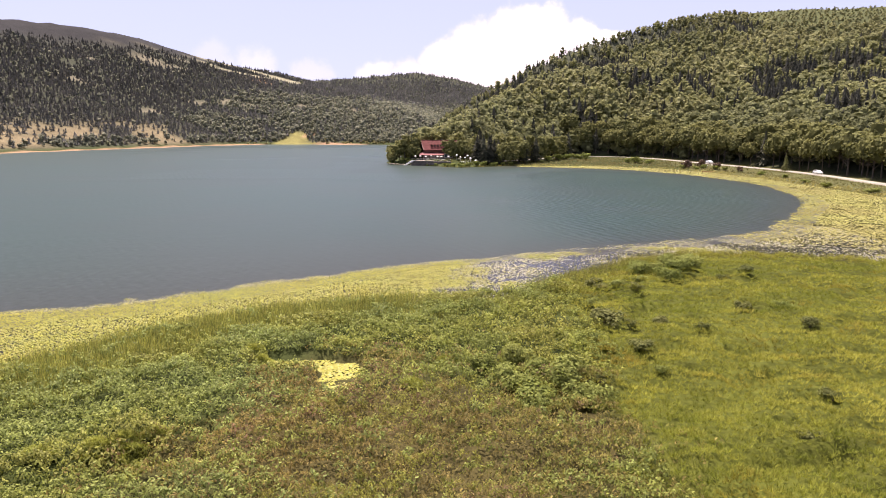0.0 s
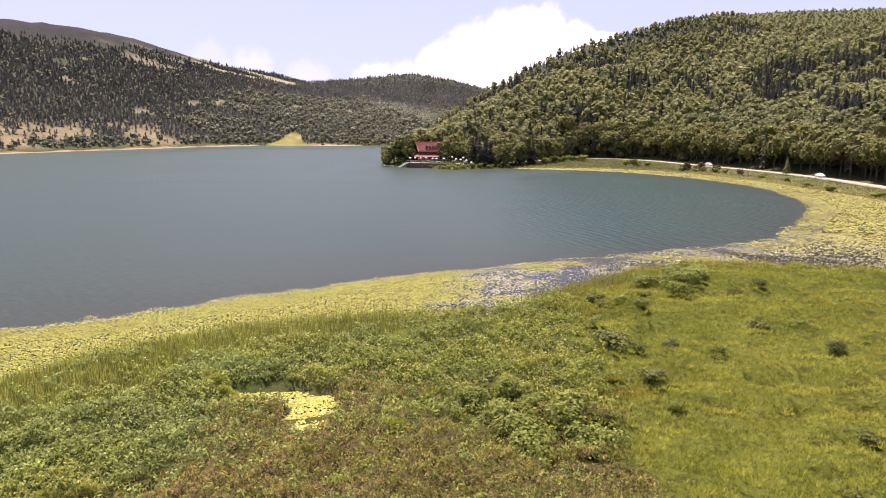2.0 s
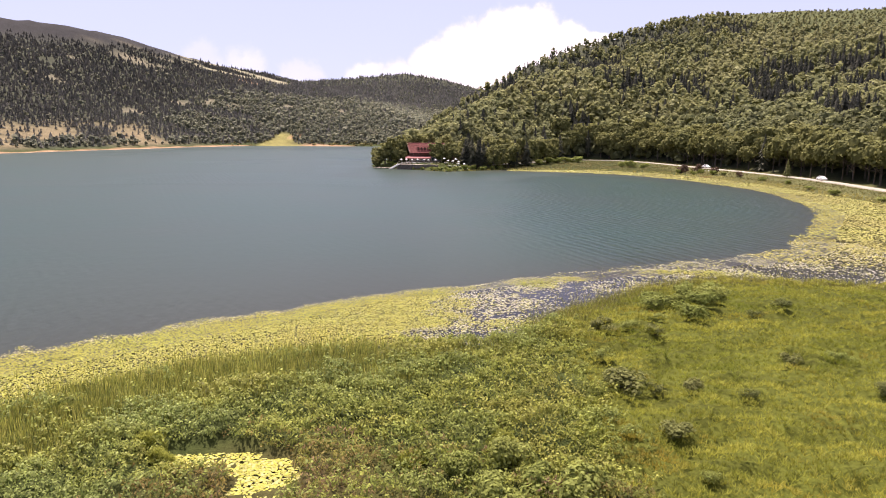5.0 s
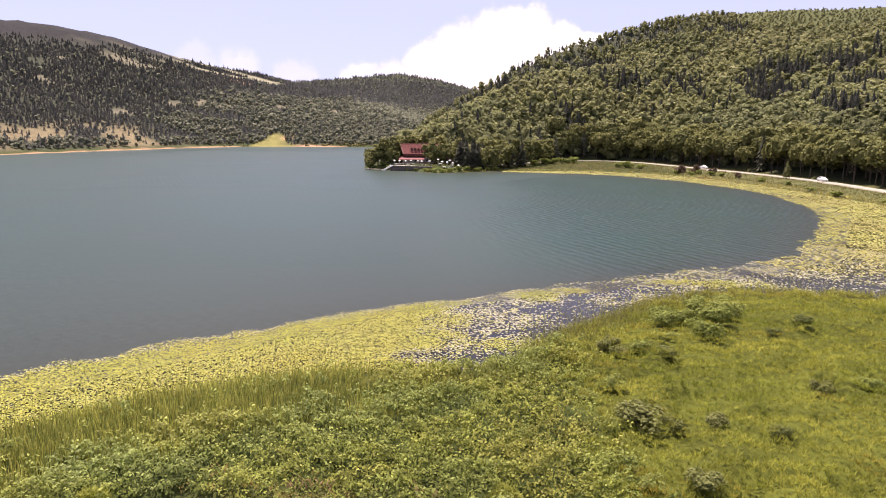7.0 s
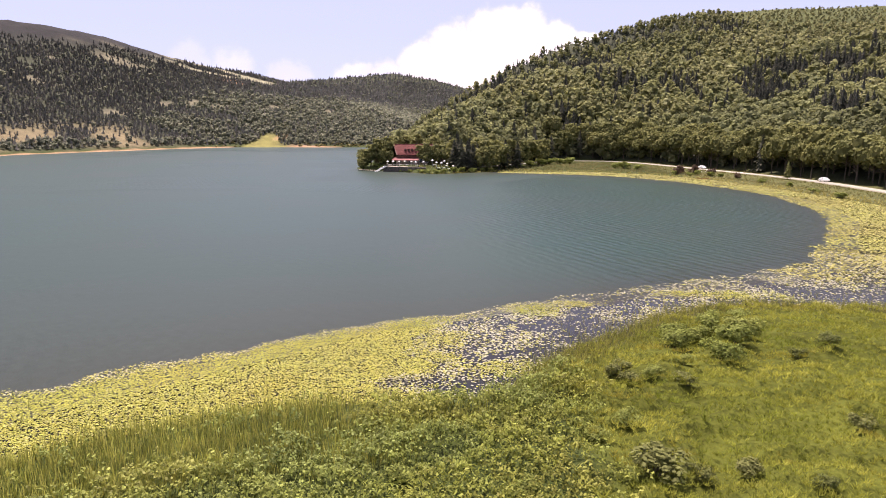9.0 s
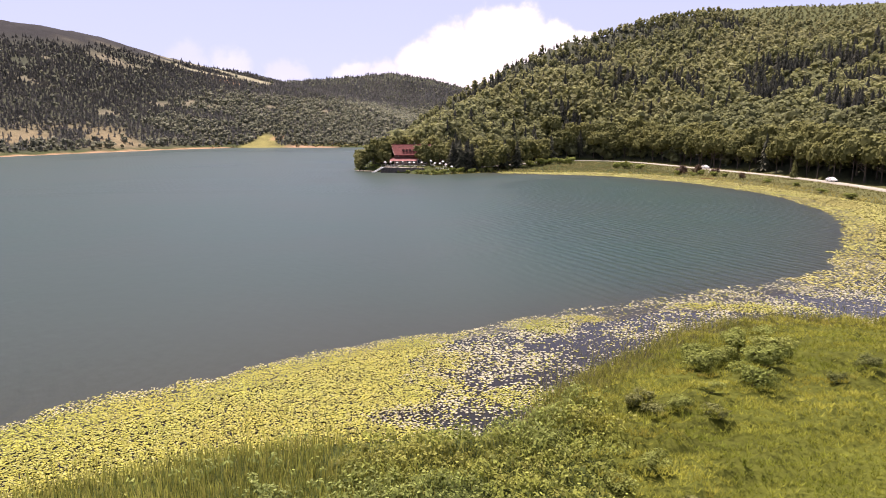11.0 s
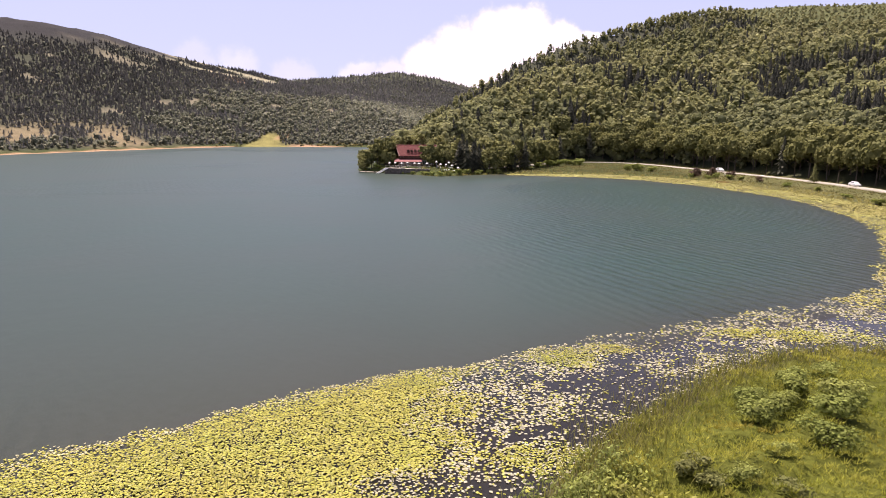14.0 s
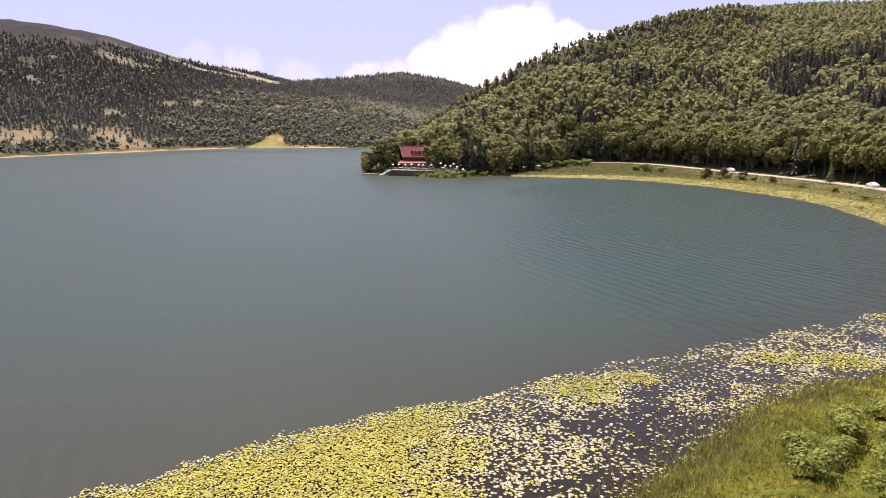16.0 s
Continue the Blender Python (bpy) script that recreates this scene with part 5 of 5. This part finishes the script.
def garden_table(x, y, z):
    t = tagged(new("garden_table"), "White garden table on the terrace", "table", "tables on the terrace")
    part("tabletop", block(bmesh.new(), (1.5, 0.9, 0.05), (0, 0, 0.73), bevel=0.015), M_WHITE, t)
    for sx in (-0.65, 0.65):
        for sy in (-0.36, 0.36):
            part("leg", tube(bmesh.new(), (sx, sy, 0), (sx, sy, 0.71), 0.03, 0.03, 6), M_WHITE, t)
    t.matrix_basis = pose(x, y, z, 0, 0, (x * 37) % 90)
    return t


lodge()
terrace()
top = parasol(0, 0)
c14, s14 = math.cos(radians(-14)), math.sin(radians(-14))
SPOTS = [(-7.9, -3.3), (-6.2, -1.2), (-2.6, -3.4), (-1.4, 0.6), (2.6, -2.0), (5.0, -3.6), (7.8, -1.4)]
for i, (u, v) in enumerate(SPOTS):
    m = pose(-25.5 + u * c14 - v * s14, 317.0 + u * s14 + v * c14, 2.31, 0, 0, 20 * i)
    if i:
        copy_thing(top, m)
    else:
        top.matrix_basis = m
    garden_table(m.translation.x + 0.9, m.translation.y + 1.3, 2.31)
for x, y in ((-14.5, 315), (-12.6, 312.5), (-10.5, 313), (-9.4, 316), (-8.0, 313.5), (-5.5, 312.5)):
    copy_thing(top, pose(x, y, ground_at(x, y)))
    garden_table(x + 1.0, y - 1.2, ground_at(x + 1.0, y - 1.2))


def point_trees():
    rng = random.Random(9)
    green, dark = "Leafy tree on the wooded point beside the lodge", "Dark fir on the wooded point beside the lodge"
    group = "trees on the point"
    rows = [("leafy", -46.5, 328, 5.5), ("leafy", -43.5, 329, 8), ("leafy", -40.5, 327, 9.5), ("leafy", -37.5, 331, 12), ("leafy", -36.0, 327, 10.5), ("leafy", -47.5, 335, 7.5),
            ("leafy", -41, 337, 12), ("leafy", -35, 341, 13), ("leafy", -34, 336, 11.5), ("leafy", -28, 341, 12.5), ("leafy", -22, 343, 12.5), ("leafy", -16, 342, 12.5), ("leafy", -45, 345, 11), ("leafy", -50, 352, 9),
            ("leafy", -18.6, 320.5, 8.5), ("leafy", -16.4, 321.5, 9.5), ("leafy", -34.4, 323.5, 6.0), ("leafy", -11.0, 321, 7.5), ("leafy", -9.0, 326, 9), ("leafy", -13.0, 333, 11),
            ("fir", -5.0, 318.5, 12.5), ("fir", -2.2, 317.5, 14.0), ("fir", 0.6, 319, 13.5), ("fir", 3.0, 321.5, 12.5), ("fir", -3.6, 322, 14.5), ("fir", 1.4, 324, 14), ("fir", 5.2, 325, 12.5),
            ("leafy", 7.5, 321.5, 9.5), ("leafy", 10.5, 325, 11), ("leafy", 15, 331, 12), ("fir", 18, 337, 14), ("leafy", 14, 340, 13), ("leafy", 22, 347, 12.5), ("leafy", 26, 352, 12), ("leafy", 31, 362, 12.5),
            ("fir", 24, 343, 13), ("leafy", 36, 376, 12), ("leafy", 41, 392, 13), ("fir", 46, 396, 15), ("leafy", 5, 337, 13), ("leafy", -4, 335, 13)]
    for i, (kind, x, y, h) in enumerate(rows):
        single_tree(kind, i, x, y, h, h * (0.58 if kind == "fir" else rng.uniform(0.75, 0.95)), dark if kind == "fir" else green, group)


point_trees()


def bank_shrubs():
    """Shrubs on the bank between the lilies and the road, and along the point."""
    rng = random.Random(12)
    label = "Low green shrub on the lake bank"
    rows = [(-24, 310.4, 1.5, 2.8), (-19.5, 308.4, 1.6, 3.0), (-28, 313, 1.2, 2.4), (-18, 306.5, 1.6, 3.5), (-15, 304, 2.2, 4), (-12, 302.5, 2.4, 4.2), (-8.5, 305, 2.6, 4.4), (-5, 308, 2.8, 4.6), (-1.5, 311, 2.6, 4.4), (3, 314, 2.4, 4.4), (7, 318, 2.2, 4),
            (11, 321, 1.8, 3.6), (36, 364, 4.0, 8), (42, 371, 4.2, 8), (48, 378, 4.2, 8.5), (54, 379, 3.8, 8), (31, 356, 3.6, 7), (74, 343, 4.0, 7.5), (71, 348, 3.6, 7), (79, 336, 2.8, 6),
            (86, 303, 2.4, 3.4), (90, 297, 2.2, 3.2), (94, 299, 2.6, 3.6), (97, 294, 2.6, 4.2), (100, 290, 2.0, 3.6), (104, 262, 1.8, 4), (106, 246, 1.8, 4), (104, 226, 1.6, 4.5),
            (102, 209, 1.8, 5), (106, 190, 1.8, 5), (107, 172, 1.6, 4.5), (-37.5, 321.5, 1.6, 3), (-47, 330, 2.6, 5), (-40, 324, 2.2, 4)]
    for i, (x, y, h, w) in enumerate(rows):
        s = marsh_shrub(i + 2, x, y, h * rng.uniform(0.85, 1.1), w, label, BANK)
        s["group"] = "shrubs on the bank"
    for i, (x, y, h, w) in enumerate([(87, 304, 3.0, 4.4), (91, 312, 3.6, 5.0), (95, 309, 3.8, 5.2), (98.5, 298, 3.2, 4.6), (103, 281, 2.4, 4.0), (-11, 321, 3.4, 4.2), (-8, 324, 3.0, 4.0)]):
        marsh_shrub(i, x, y, h, w, "Rusty brown shrub on the lake bank", RUSTY)["group"] = "shrubs on the bank"
    young = single_tree("fir", 1, 113.6, 264.5, 7.2, 3.6, "Young light green fir beside the road", "trees by the road")
    for part_ in young.children:
        if part_.name.startswith("crown"):
            part_.data = part_.data.copy()
            part_.data.materials[0] = M_TREE


bank_shrubs()


def reed_island(x, y, length, width):
    """A low tuft of dead reeds floating among the far lilies."""
    rng = np.random.default_rng(77)
    k = 420
    a, r = rng.uniform(0, 6.28, k), np.sqrt(rng.random(k))
    h = rng.uniform(0.25, 0.55, k)
    tint = np.array((0.30, 0.19, 0.085)) * rng.uniform(0.7, 1.2, k)[:, None]
    v, f, c = blades(rng, np.cos(a) * r * length / 2, np.sin(a) * r * width / 2, np.full(k, -0.05), h, np.full(k, 0.16), 0.5 * h, tint)
    thing = tagged(new("reed_island"), "Low straw-brown tuft of dead reeds among water lilies", "reeds")
    o = new("reed_blades", array_mesh("reed_blades", v, f, M_MARSH, c))
    o.parent = thing
    thing.matrix_basis = pose(x, y, 0, 0, 0, -20)


reed_island(90.9, 282.6, 5.5, 3.0)
for x, y in ((98.5, 310.5), (100.8, 309.2), (103.0, 308.0), (108.5, 292.5)):
    t = garden_table(x, y, ground_at(x, y))
    tagged(t, "Pale picnic table on the grassy lake bank", "table", "picnic tables on the bank")


def car():
    """Small white estate car on the road."""
    c = tagged(new("car"), "Small white car on the gravel road", "car", "cars on the road")
    bm = bmesh.new()
    side = [(-2.0, 0.35), (-2.05, 0.75), (-1.2, 0.92), (-0.6, 1.40), (1.0, 1.45), (1.75, 0.98), (2.05, 0.90), (2.05, 0.35)]
    a = [bm.verts.new((x, -0.85 if z < 1.2 else -0.65, z)) for x, z in side]
    b = [bm.verts.new((x, 0.85 if z < 1.2 else 0.65, z)) for x, z in side]
    bm.faces.new(a), bm.faces.new(b[::-1])
    for i in range(len(side)):
        bm.faces.new((a[i], b[i], b[(i + 1) % len(side)], a[(i + 1) % len(side)]))
    bmesh.ops.recalc_face_normals(bm, faces=bm.faces)
    bmesh.ops.bevel(bm, geom=bm.edges[:], offset=0.05, segments=2, affect="EDGES")
    part("body", bm, M_CAR, c)
    for s in (-1, 1):
        part("side_window", block(bmesh.new(), (1.7, 0.05, 0.36), (0.15, s * 0.77, 1.16)), M_GLASS, c)
        for x in (-1.25, 1.25):
            w = part("wheel", tube(bmesh.new(), (x, s * 0.70, 0.31), (x, s * 0.88, 0.31), 0.31, 0.31, 16), M_RUBBER, c)
            part("rim", tube(bmesh.new(), (x, s * 0.875, 0.31), (x, s * 0.90, 0.31), 0.19, 0.19, 12), M_WHITE, w)
    c.matrix_basis = pose(119.0, 250, 1.63, 0, 0, 92)
    return c


copy_thing(car(), pose(104.5, 326, 1.63, 0, 0, 104))
